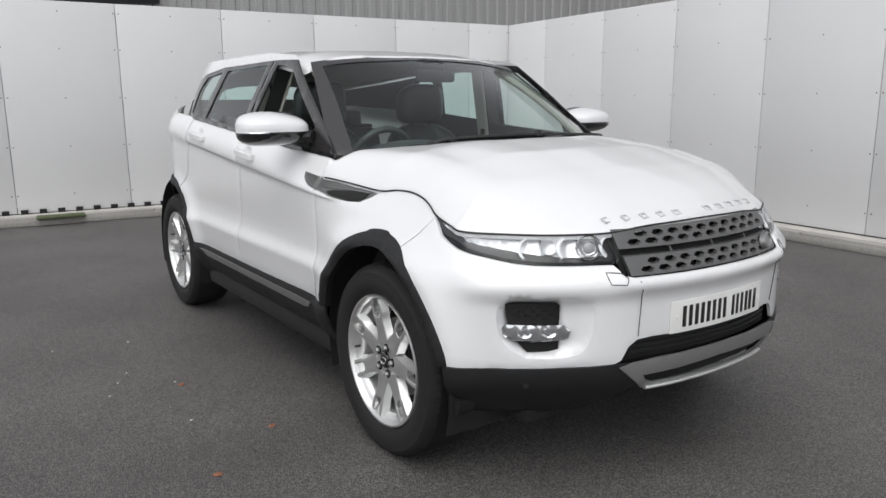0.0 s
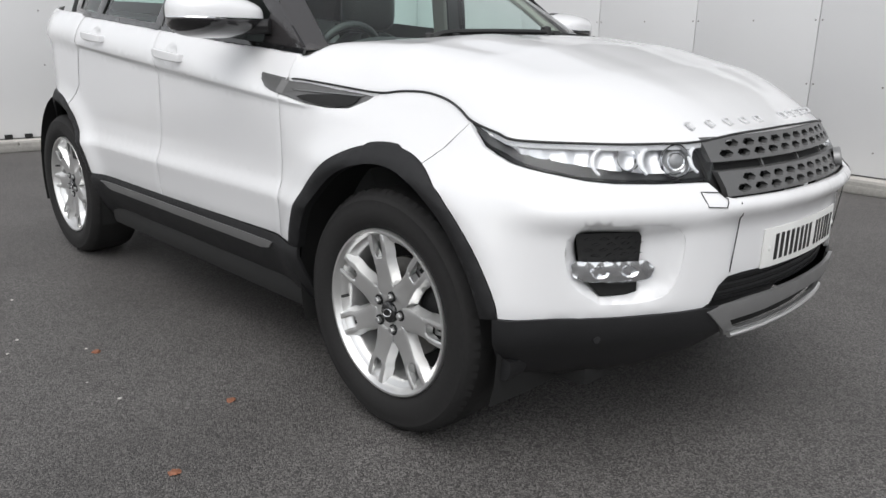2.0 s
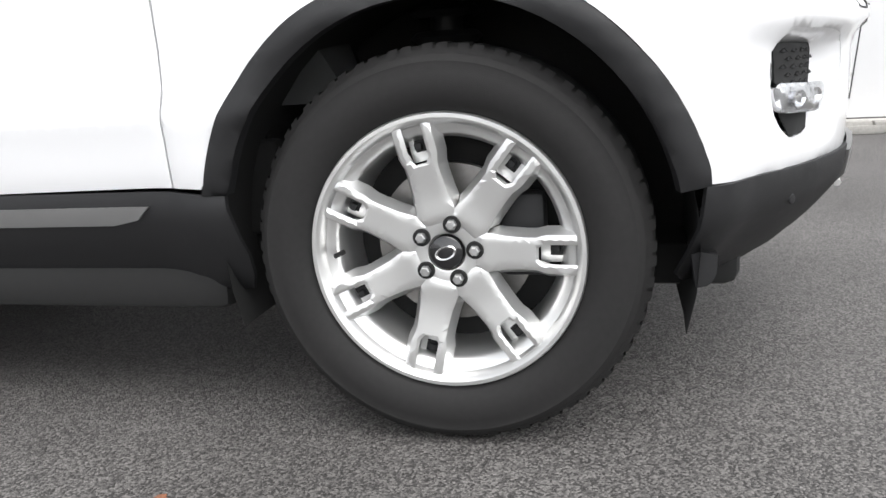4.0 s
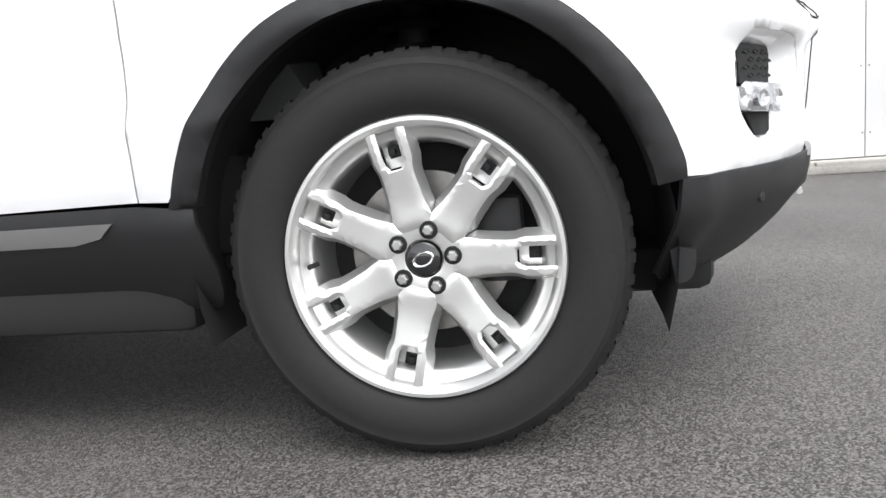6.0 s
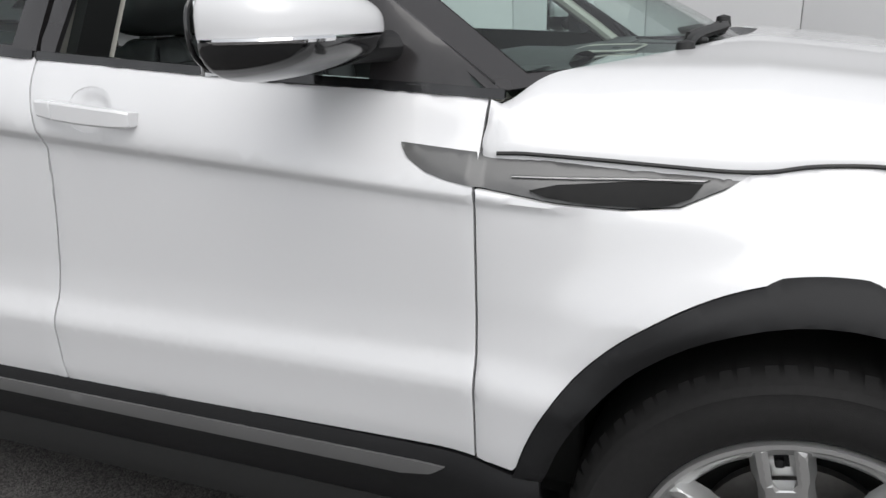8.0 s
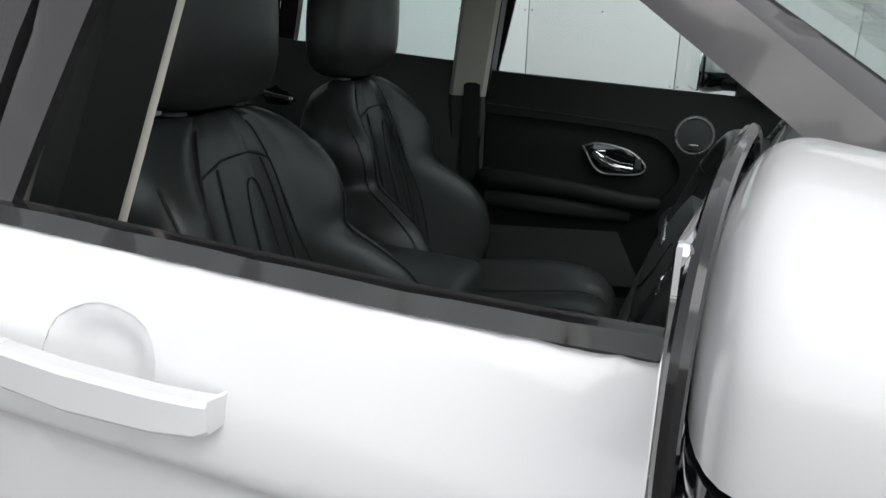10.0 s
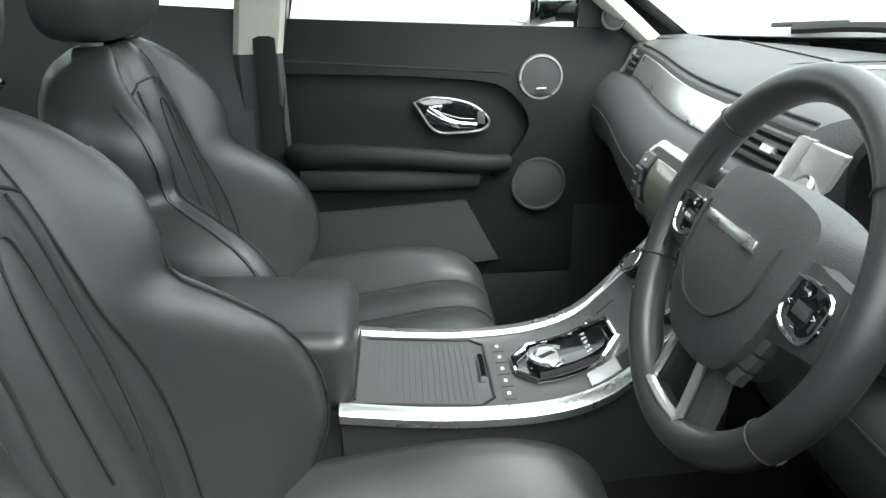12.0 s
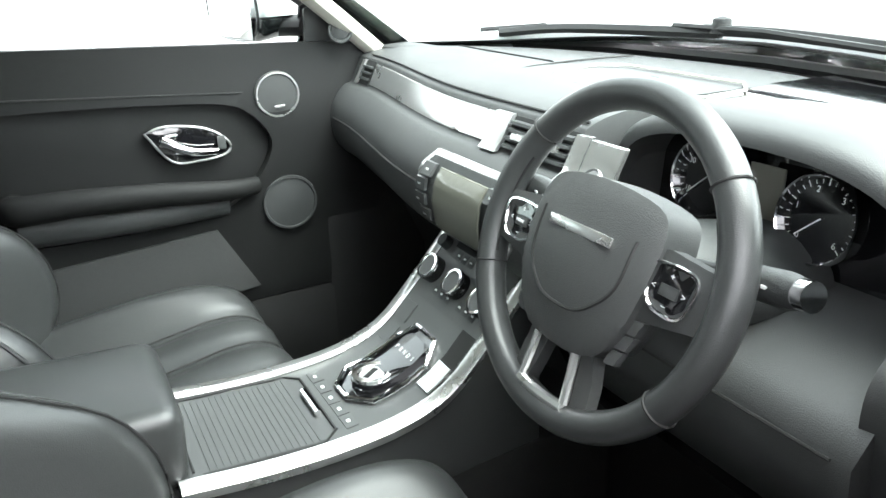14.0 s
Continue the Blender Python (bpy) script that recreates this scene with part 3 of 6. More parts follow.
bumper_loop = right_half + [(2 * M - s, z) for s, z in reversed(right_half)]
top_right = arch(0, A_TRIM + 0.002, 17, 69.6, 16) + [(0.2035, 0.885), (0.2475, 0.952), (0.33, 0.900), (0.45, 0.868), (sy(0.76), 0.832), (sy(0.70), 0.825), (sy(0.6), 0.822), (sy(0.47), 0.822), (sy(0.44), 0.79), (sy(0.41), 0.783)]
bumper_loop = bumper_loop + [(2 * M - s, z) for s, z in top_right] + list(reversed(top_right))


def bumper_map(s, z, o=0.0):
    """The bumper skin: a shelf under the lamps, a long slot over the number plate and a flat plate field."""
    q = s if s <= M else 2 * M - s
    c = sstep(sy(0.50), sy(0.40), q)
    o += 0.018 * sstep(0.80, 0.77, z) * sstep(0.70, 0.745, z) * sstep(0.45, 0.6, q)
    o += c * 0.012 * (sstep(0.735, 0.745, z))
    return side(s, z, o)


panel("bumper_skin", [bumper_loop, FOG, [(2 * M - s, z) for s, z in FOG]], bumper_map, PAINT, car, "white front bumper", step=0.02, both=False)
slot = [(sy(0.385), 0.741), (sy(0.385), 0.732), (M, 0.728), (2 * M - sy(0.385), 0.732), (2 * M - sy(0.385), 0.741), (M, 0.738)]
panel("bumper_slot", [slot], lambda s, z, o: side(s, z, o + 0.004), GLOSSY, car, step=0.03, depth=0.006, both=False)
for k in (1, -1):
    line = [(sy(0.40), 0.775), (sy(0.388), 0.74), (sy(0.385), 0.73), (sy(0.383), 0.58)]
    pts = [bumper_map(s, z, 0.0008) for s, z in line]
    part("bumper_seam", tube([(p.x, p.y * k, p.z) for p in pts], 0.0016, 5), SEAL, car)

# fog recess: a dished white pocket with the dark vent and the lamp bar
FOG_EDGE = resample(FOG, 0.006)


def pocket(s, z, o=0.0):
    q = bumper_map(s, z, 0.0)
    d = min(math.hypot((s - a), (z - b)) for a, b in FOG_EDGE)
    n = Vector((0.80, -0.60, 0))
    return q + n * (o - 0.002 - 0.028 * sstep(0, 0.05, d) * sstep(sy(0.53), sy(0.66), s) - 0.01 * sstep(0, 0.02, d)) if s > sy(0.8) else q


vh = [(sy(0.78), 0.706), (sy(0.640), 0.704), (sy(0.63), 0.692), (sy(0.632), 0.545), (sy(0.66), 0.538), (sy(0.72), 0.54), (sy(0.765), 0.60)]
panel("fog_pocket", [FOG, vh], lambda s, z, o: pocket(s, z, o), PAINT, car, step=0.014, depth=0.01)
panel("fog_vent", [vh], lambda s, z, o: side(s, z, o - 0.014 - 0.012 * sstep(sy(0.72), sy(0.62), s)), DARK, car, step=0.02, depth=0.004)
for r in range(5):
    for c in range(4):
        s0, z0 = sy(0.762 - 0.033 * c - (0.016 if r % 2 else 0)), 0.635 + 0.014 * r
        loop = [(s0, z0), (s0 + 0.012, z0 + 0.005), (s0 + 0.024, z0), (s0 + 0.012, z0 - 0.002)]
        panel("vent_slat", [loop], lambda s, z, o: side(s, z, o - 0.010 - 0.012 * sstep(sy(0.72), sy(0.62), s)), TRIM, car, step=0.03, depth=0.004)
bar = [(sy(0.788), 0.628), (sy(0.780), 0.638), (sy(0.70), 0.634), (sy(0.62), 0.632), (sy(0.598), 0.612), (sy(0.605), 0.585), (sy(0.63), 0.578), (sy(0.762), 0.585), (sy(0.783), 0.60)]
fogmap = lambda s, z, o: side(s, z, o + 0.008 - 0.012 * sstep(sy(0.70), sy(0.60), s))
panel("fog_lamp", [bar], lambda s, z, o: fogmap(s, z, o - 0.007 + 0.003 * math.sin(s * 260)), REFLECT, car, "clear running lamp bar with chrome reflector", step=0.015)
panel("lamp_lens", [bar], lambda s, z, o: fogmap(s, z, o), CLEAR, car, step=0.02, depth=0.012, lip=0.004)
for y in (0.728, 0.662):
    p, n = fogmap(sy(y), 0.608, -0.005), Vector((0.8, -0.6, 0))
    both_sides("lamp_cup", lathe([(0.0, -0.006), (0.012, -0.002), (0.019, 0.003), (0.021, 0.003)], Matrix.Translation(p) @ n.to_track_quat("Z", "Y").to_matrix().to_4x4() @ Matrix.Diagonal((1.25, 0.8, 1, 1)), 10), REFLECT, car, smooth=False)
wash = [(sy(0.50), 0.803), (sy(0.452), 0.80), (sy(0.435), 0.785), (sy(0.445), 0.765), (sy(0.492), 0.768)]
pts = [bumper_map(s, z, 0.001) for s, z in resample(wash, 0.02)]
both_sides("washer_cap_seam", tube(pts, 0.0015, 5, closed=True), SEAL, car)

# lower black valance, grey skid plate and lower grille
val = [(0.44, 0.487)] + low_edge + [(sy(0.40), 0.487), (sy(0.36), 0.40), (sy(0.42), 0.355), (sy(0.6), 0.285), (sy(0.75), 0.268), (0.47, 0.298), (0.436, 0.315)]
panel("valance", [val], lambda s, z, o: side(s, z, o - 0.004 + 0.012 * sstep(0.30, 0.45, z)), TRIM, car, "textured black bumper valance", step=0.025)
both_sides("parking_sensor", lathe([(0, 0.004), (0.009, 0.003), (0.011, 0)], Matrix.Translation(side(sy(0.722), 0.425, 0.007)) @ Vector((0.75, -0.65, 0)).to_track_quat("Z", "Y").to_matrix().to_4x4(), 16), TRIM, car)
lg = [(sy(0.43), 0.485), (sy(0.40), 0.56), (sy(0.3), 0.575), (2 * M - sy(0.3), 0.575), (2 * M - sy(0.40), 0.56), (2 * M - sy(0.43), 0.485)]
panel("lower_grille", [lg], lambda s, z, o: side(s, z, o - 0.03), DARK, car, step=0.04, both=False)
for k in range(4):
    z0 = 0.492 + 0.02 * k
    lo = [(sy(0.40), z0), (2 * M - sy(0.40), z0), (2 * M - sy(0.40), z0 + 0.008), (sy(0.40), z0 + 0.008)]
    panel("grille_bar", [lo], lambda s, z, o: side(s, z, o - 0.022), TRIM, car, step=0.05, depth=0.01, both=False)
sk = [(sy(0.47), 0.482), (sy(0.40), 0.502), (M, 0.506)]
sk_l = [(sy(0.36), 0.40), (sy(0.40), 0.36), (sy(0.36), 0.352), (sy(0.30), 0.352)]
sk_top = [(sy(0.45), 0.478), (sy(0.40), 0.490), (sy(0.3), 0.498), (M, 0.50)]
sk_bot = [(sy(0.345), 0.383), (sy(0.30), 0.377), (M, 0.375)]
loop = sk_top + [(2 * M - s, z) for s, z in reversed(sk_top[:-1])] + [(2 * M - s, z) for s, z in sk_bot[:-1]] + list(reversed(sk_bot))
hole_r = [(sy(0.345), 0.42), (sy(0.36), 0.440), (M, 0.452)]
hole = hole_r + [(2 * M - s, z) for s, z in reversed(hole_r[:-1])] + [(2 * M - sy(0.31), 0.405), (M, 0.402), (sy(0.31), 0.405)]
panel("skid_plate", [loop, hole], lambda s, z, o: side(s, z, o + 0.016 - 0.05 * sstep(0.44, 0.36, z) * 0), SATIN, car, "satin grey skid plate", step=0.025, both=False)
panel("skid_slot", [hole], lambda s, z, o: side(s, z, o - 0.006), DARK, car, step=0.04, both=False)
rim_line = [side(s, 0.388, 0.021) for s in np.linspace(sy(0.34), 2 * M - sy(0.34), 24)]
part("skid_edge", tube(rim_line, 0.008, 8), ALLOY, car)

# number plate with plain bars for its characters
pl = [(sy(0.26), 0.571), (2 * M - sy(0.26), 0.571), (2 * M - sy(0.26), 0.682), (sy(0.26), 0.682)]
platemap = lambda s, z, o: side(s, z, o + 0.008)
panel("number_plate", [pl], platemap, PLATE, car, "white number plate with black bars", step=0.04, depth=0.007, both=False)
x0 = sy(0.21)
for k, (a, w) in enumerate(((0, .05), (.06, .05), (.12, .05), (.18, .05), (.262, .045), (.318, .05), (.374, .056))):
    for e in (0.0, 0.60):
        ch = [(x0 + a + w * e, 0.590), (x0 + a + w * (e + 0.34), 0.590), (x0 + a + w * (e + 0.34), 0.664), (x0 + a + w * e, 0.664)]
        panel("plate_bar", [ch], lambda s, z, o: side(s, z, o + 0.0095), PLATEBLACK, car, step=0.05, depth=0.001, lip=0.0003, both=False)
for yy in (0.235, -0.235):
    p = side(sy(0.235), 0.627, 0.009)
    part("plate_screw", lathe([(0, 0.003), (0.006, 0.002), (0.008, 0)], pose(p.x, math.copysign(p.y, -yy), p.z, 0, 90, 0), 12), PLATE, car)

# grille
gr = [(sy(0.455), 0.925), (sy(0.43), 0.79), (sy(0.40), 0.780), (M, 0.772), (2 * M - sy(0.40), 0.780), (2 * M - sy(0.43), 0.79), (2 * M - sy(0.455), 0.925), (2 * M - sy(0.3), 0.932), (M, 0.937), (sy(0.3), 0.932)]
panel("grille", [gr], lambda s, z, o: side(s, z, o - 0.03), DARK, car, "grey double-bar radiator grille", step=0.04, both=False)
for z0, z1, inner in ((0.868, 0.928, True), (0.785, 0.845, True)):
    e0 = 0.438 if z0 > 0.8 else 0.415
    lo = [(sy(e0), z0), (sy(e0 + 0.012), z1), (2 * M - sy(e0 + 0.012), z1), (2 * M - sy(e0), z0)]
    holes = []
    n = 11
    span = 2 * (M - sy(e0 - 0.03))
    for row in (0, 1):
        for k in range(n - row):
            cxs = sy(e0 - 0.03) + span * (k + 0.5 + 0.5 * row) / n
            cz = z0 + (z1 - z0) * (0.30 + 0.40 * row)
            w, h = span / n * 0.39, (z1 - z0) * 0.155
            holes.append([(cxs - w, cz), (cxs - w * 0.5, cz + h), (cxs + w * 0.5, cz + h), (cxs + w, cz), (cxs + w * 0.5, cz - h), (cxs - w * 0.5, cz - h)])
    panel("grille_mesh", [lo] + holes, lambda s, z, o: side(s, z, o + 0.002), GRILLE, car, step=0.03, depth=0.022, lip=0.002, both=False, sharp=30)
for y in (0.22, 0.0, -0.22):
    s0 = sy(y) if y > 0 else 2 * M - sy(y)
    panel("grille_rib", [[(s0 - 0.004, 0.845), (s0 + 0.004, 0.845), (s0 + 0.004, 0.868), (s0 - 0.004, 0.868)]], lambda s, z, o: side(s, z, o - 0.008), GRILLE, car, step=0.05, depth=0.01, both=False)
p = side(2 * M - sy(0.335), 0.822, 0.01)
badge = lathe([(0, 0.004), (0.75, 0.004), (0.86, 0.010), (1.0, 0.006), (1.0, -0.012)], Matrix.Translation(p) @ Vector((0.93, 0.33, 0.25)).to_track_quat("Z", "X").to_matrix().to_4x4() @ Matrix.Diagonal((0.03, 0.052, 1, 1)), 28)
part("badge", badge, SATIN, car, "plain oval grey badge")

# headlamps
hl_top = [(0.253, 0.957), (0.36, 0.935), (0.47, 0.922), (sy(0.70), 0.917), (sy(0.58), 0.916), (sy(0.47), 0.917), (sy(0.452), 0.912)]
hl_bot = [(sy(0.43), 0.86), (sy(0.452), 0.827), (sy(0.6), 0.826), (sy(0.70), 0.83), (sy(0.76), 0.836), (0.45, 0.873), (0.34, 0.904)]
hl = hl_top + hl_bot
lampmap = lambda s, z, o: side(s, z, o - 0.045 * sstep(0.27, 0.45, s))
panel("headlamp", [hl], lampmap, LAMPBLACK, car, "clear headlamp with projector and chrome bezel", step=0.02)
inner = [(0.33, 0.935), (0.47, 0.915), (sy(0.70), 0.911), (sy(0.60), 0.909), (sy(0.485), 0.906), (sy(0.465), 0.845), (sy(0.60), 0.842), (sy(0.70), 0.852), (0.46, 0.889)]
panel("lamp_bowl", [inner], lambda s, z, o: side(s, z, o - 0.045 * sstep(0.27, 0.45, s) + 0.010 - 0.006 * math.sin((z - 0.85) * 60) - 0.004 * math.sin(s * 90)), BOWL, car, "faceted chrome reflector", step=0.012, depth=0.01)
panel("lamp_lens", [hl], lambda s, z, o: side(s, z, o - 0.001), CLEAR, car, step=0.02, depth=0.02, lip=0.003)
nrm = Vector((0.80, -0.55, 0.22)).normalized()
for y, z, r in ((0.535, 0.871, 0.039), (0.655, 0.880, 0.030)):
    tf = Matrix.Translation(side(sy(y), z, -0.024)) @ nrm.to_track_quat("Z", "Y").to_matrix().to_4x4()
    big = r > 0.035
    both_sides("projector_ring", lathe([(r * 1.12, -0.03), (r * 1.14, 0.004), (r * 1.04, 0.009), (r * 0.93, 0.003), (r * 0.86, -0.012)], tf, 36), CHROME, car)
    both_sides("projector_lens" if big else "lamp_cup", lathe([(0, 0.010), (r * 0.4, 0.008), (r * 0.7, 0.001), (r * 0.86, -0.010)] if big else [(0, -0.026), (r * 0.5, -0.022), (r * 0.9, -0.006)], tf, 32), SATIN if big else REFLECT, car, "domed projector lens" if big else "round chrome reflector")
    if big:
        both_sides("projector_iris", lathe([(r * 0.50, 0.0072), (r * 0.56, 0.0085), (r * 0.62, 0.0050)], tf, 32), CHROME, car)
for y, w in ((0.605, 0.0085), (0.470, 0.0065), (0.715, 0.0055)):
    pts = [side(sy(y + 0.026 * math.sin(k)), 0.872 + 0.031 * math.cos(k), -0.012) for k in np.linspace(0.2, 2.6, 14)]
    both_sides("lamp_guide", tube(pts, w, 8, flat=0.7), GUIDE, car, "white crescent light guide")

# bonnet: a clamshell, arched to its edge
EDGE_R = [(-0.518, -0.838, 1.114), (-0.519, -0.856, 1.08)]
for a, b in ((-0.519, 1.040), (-0.455, 1.036), (-0.35, 1.028), (-0.24, 1.018), (-0.16, 1.0125), (-0.10, 1.013), (-0.04, 1.021), (0.05, 1.022), (0.13, 1.009), (0.19, 0.989), (0.25, 0.961), (0.36, 0.940), (0.47, 0.927), (sy(0.70), 0.921), (sy(0.58), 0.920), (sy(0.46), 0.922), (sy(0.3), 0.935), (sy(0.15), 0.939), (M, 0.941)):
    EDGE_R.append(tuple(side(a, b, 0.001)))
REAR_R = [(-0.518, -0.838, 1.114), (-0.455, -0.75, 1.130), (-0.345, -0.62, 1.148), (-0.20, -0.40, 1.168), (-0.14, -0.2, 1.176), (-0.12, 0, 1.18)]
er = spline(EDGE_R, 5)
edge_full = er + [Vector((q.x, -q.y, q.z)) for q in reversed(er[:-1])]
rr = spline(REAR_R, 5)
rear_full = rr + [Vector((q.x, -q.y, q.z)) for q in reversed(rr[:-1])]
EDGE_XY = np.array([(q.x, q.y) for q in edge_full])
EDGE_Z = np.array([q.z for q in edge_full])


def bonnet(x, y, o=0.0):
    half = abs(y)
    top = float(np.interp(x, [-0.55, -0.12, 0.15, 0.4, 0.58, 0.68, 0.76], [1.198, 1.186, 1.152, 1.092, 1.035, 0.995, 0.955])) - 0.055 * (half / 0.8) ** 2
    top += 0.010 * sstep(0.60, 0.40, half) * sstep(0.7, 0.1, x) * sstep(-0.4, 0.0, x) - 0.006 * sstep(0.36, 0.18, half)
    a0, a1 = EDGE_XY[:-1], EDGE_XY[1:]
    ab = a1 - a0
    t = np.clip(((np.array((x, y)) - a0) * ab).sum(1) / (ab * ab).sum(1), 0, 1)
    d = np.hypot(*(a0 + ab * t[:, None] - np.array((x, y))).T)
    w = 1 / (d + 1e-4) ** 3
    ze, dm = float((w * (EDGE_Z[:-1] * (1 - t) + EDGE_Z[1:] * t)).sum() / w.sum()), float(d.min())
    reach = 0.17 + 0.10 * sstep(0.1, 0.45, x)
    k = min(1.0, dm / reach)
    z = ze + (top - ze) * (1 - (1 - k) ** 2.6)
    return Vector((x, y, z + o))


def bonnet_rows():
    rows = []
    for d in (0.008, 0.018, 0.032, 0.05, 0.075, 0.105):
        row = []
        for k in range(1, len(edge_full) - 1):
            a, b = edge_full[k - 1], edge_full[k + 1]
            n = Vector((-(b.y - a.y), b.x - a.x, 0)).normalized()
            for q in (0, 0.5):
                p = edge_full[k].lerp(edge_full[k + 1], q) + n * d
                row.append((p.x, p.y))
        rows.append(row)
    return rows


hood_loop = [(q.x, q.y) for q in edge_full] + [(q.x, q.y) for q in reversed(rear_full[1:-1])]
panel("bonnet", [hood_loop], bonnet, PAINT, car, "white clamshell bonnet", step=0.024, depth=0.02, lip=0.002, both=False, sharp=60, lines=bonnet_rows())
part("bonnet_gap", join(*[tube([(q.x + 0.001, k * (q.y - 0.0015), q.z - 0.0035) for q in er if q.x > -0.50 and q.z < 1.05], 0.0034, 6) for k in (1, -1)]), SEAL, car, "dark gap under the bonnet edge")
# raised chrome bars in place of the name on the bonnet lip
for y in (-0.40, -0.322, -0.244, -0.166, -0.088, 0.088, 0.166, 0.244, 0.322, 0.40):
    xx = 0.700 - 0.30 * y * y
    p = bonnet(xx, y, 0.0025)
    bars = [box((0.028, 0.006, 0.005), (0, e, 0), 0.0015) for e in (-0.015, 0.015)] + [box((0.006, 0.026, 0.005), (e, 0, 0), 0.0015) for e in (-0.011, 0.011)]
    bars = join(*bars)
    bars.transform(pose(*p, 0, 34, math.degrees(-0.6 * y)))
    part("name_bar", bars, BADGE, car)

# roof, windscreen and pillars
ROOF_Z = [(-1.0, 1.572), (-1.08, 1.585), (-1.3, 1.619), (-1.7, 1.642), (-2.2, 1.622), (-2.8, 1.555), (-3.2, 1.49)]


def roof_half(x):
    return float(np.interp(x, [-3.2, -2.6, -2.0, -1.3, -1.06], [0.42, 0.585, 0.68, 0.705, 0.665]))


def roof(x, y, o=0.0):
    c = float(np.interp(x, [q[0] for q in reversed(ROOF_Z)], [q[1] for q in reversed(ROOF_Z)]))
    k = abs(y) / roof_half(x)
    return Vector((x, y, c - 0.03 * k * k - 0.055 * k ** 7 + o))


tr = [(x, -roof_half(x)) for x in np.linspace(-3.2, -1.10, 18)]
front_e = [(-1.085, -0.64), (-1.06, -0.5), (-1.02, -0.25), (-1.005, 0.0)]
fe = front_e + [(x, -y) for x, y in reversed(front_e[:-1])]
roof_loop = tr + fe + [(x, -y) for x, y in reversed(tr)]
panel("roof", [roof_loop], lambda x, y, o: roof(x, y, o) + Vector((-o * 0.5 if x > -1.12 else 0, 0, 0)), PAINT, car, "white roof", step=0.05, depth=0.026, both=False, sharp=60)
panel("headlining", [[(x, y * 0.97) for x, y in roof_loop]], lambda x, y, o: roof(x, y, -0.03 - o), material("headlining_cloth", (0.50, 0.47, 0.42), 0.9, vary=0.1, grain=400, bump=0.2, bump_scale=900, patches=0.05), car, "pale cloth headlining", step=0.08, depth=0.004, both=False)

WS_B = [(-0.525, -0.825, 1.118), (-0.42, -0.70, 1.126), (-0.28, -0.5, 1.143), (-0.17, -0.25, 1.158), (-0.14, 0, 1.163)]
WS_T = [(-1.095, -0.635, 1.535), (-1.07, -0.52, 1.551), (-1.035, -0.35, 1.562), (-1.02, -0.18, 1.567), (-1.012, 0, 1.569)]
wb, wt = spline(WS_B, 4), spline(WS_T, 4)
wb += [Vector((q.x, -q.y, q.z)) for q in reversed(wb[:-1])]
wt += [Vector((q.x, -q.y, q.z)) for q in reversed(wt[:-1])]


def screen(u, v, o=0.0):
    """The windscreen: u across 0..1, v up 0..1."""
    k = u * (len(wb) - 1)
    i = min(int(k), len(wb) - 2)
    a, b = wb[i].lerp(wb[i + 1], k - i), wt[i].lerp(wt[i + 1], k - i)
    p = a.lerp(b, v)
    n = Vector((0.55, 0, 0.83))
    return p + n * (0.022 * math.sin(math.pi * v) * 4 * u * (1 - u) + o)


wsl = [(0, 0), (0.25, 0), (0.5, 0), (0.75, 0), (1, 0), (1, 0.5), (1, 1), (0.5, 1), (0, 1), (0, 0.5)]
ws_ob = panel("windscreen", [wsl], screen, GREENGLASS, car, "greenish tinted windscreen", step=0.05, depth=0.004, lip=0.0, both=False)
ins = [(0.08, 0.045), (0.22, 0.022), (0.5, 0.018), (0.78, 0.022), (0.92, 0.045), (0.925, 0.5), (0.94, 0.93), (0.5, 0.96), (0.06, 0.93), (0.075, 0.5)]
panel("screen_border", [wsl, ins], lambda u, v, o: screen(u, v, o + 0.005), PILLAR, car, "black screen border", step=0.05, depth=0.003, both=False)
part("mirror_pod", box((0.09, 0.16, 0.05), (-0.985, 0.0, 1.525), 0.02), TRIM, car)
part("rear_view_mirror", box((0.03, 0.24, 0.065), (-0.93, 0.0, 1.475), 0.014), TRIM, car)

RW = [(-1.415, 1.535), (-1.95, 1.52), (-2.06, waist(-2.06) + 0.015), (-1.505, waist(-1.5) + 0.014)]
QW = [(-2.03, 1.515), (-2.24, 1.49), (-2.36, 1.41), (-2.41, waist(-2.4) + 0.02), (-2.13, waist(-2.12) + 0.016)]
FW_OPEN = [(-0.735, waist(-0.735) + 0.006), (-0.735, 1.24), (-1.10, 1.505), (-1.20, 1.525), (-1.295, 1.53), (-1.395, waist(-1.395) + 0.006)]
frame_f = [(-0.505, waist(-0.505) + 0.002), (-1.095, 1.548), (-1.30, 1.556), (-1.352, 1.554), (-1.432, waist(-1.43) + 0.002)]
panel("door_frame", [frame_f, FW_OPEN], upper, PILLAR, car, "dark window frame of the front door", step=0.03, depth=0.016, lip=0.004)
frame_r = [(-1.362, 1.554), (-2.02, 1.54), (-2.32, 1.50), (-2.44, 1.41), (-2.52, waist(-2.5)), (-1.442, waist(-1.44) + 0.002)]
panel("rear_frame", [frame_r, RW, QW], upper, PILLAR, car, "dark rear pillars", step=0.035, depth=0.03)
rear_p = [(-2.50, waist(-2.5) + 0.0), (-2.43, 1.41), (-2.32, 1.505), (-3.12, 1.42), (-3.2, 1.32)]
panel("rear_pillar", [rear_p], upper, PILLAR, car, step=0.05)
panel("rear_window", [RW], lambda x, z, o: upper(x, z, o - 0.008), PRIVACY, car, "dark tinted rear side window", step=0.06, depth=0.003, lip=0)
panel("quarter_window", [QW], lambda x, z, o: upper(x, z, o - 0.008), PRIVACY, car, step=0.06, depth=0.003, lip=0)
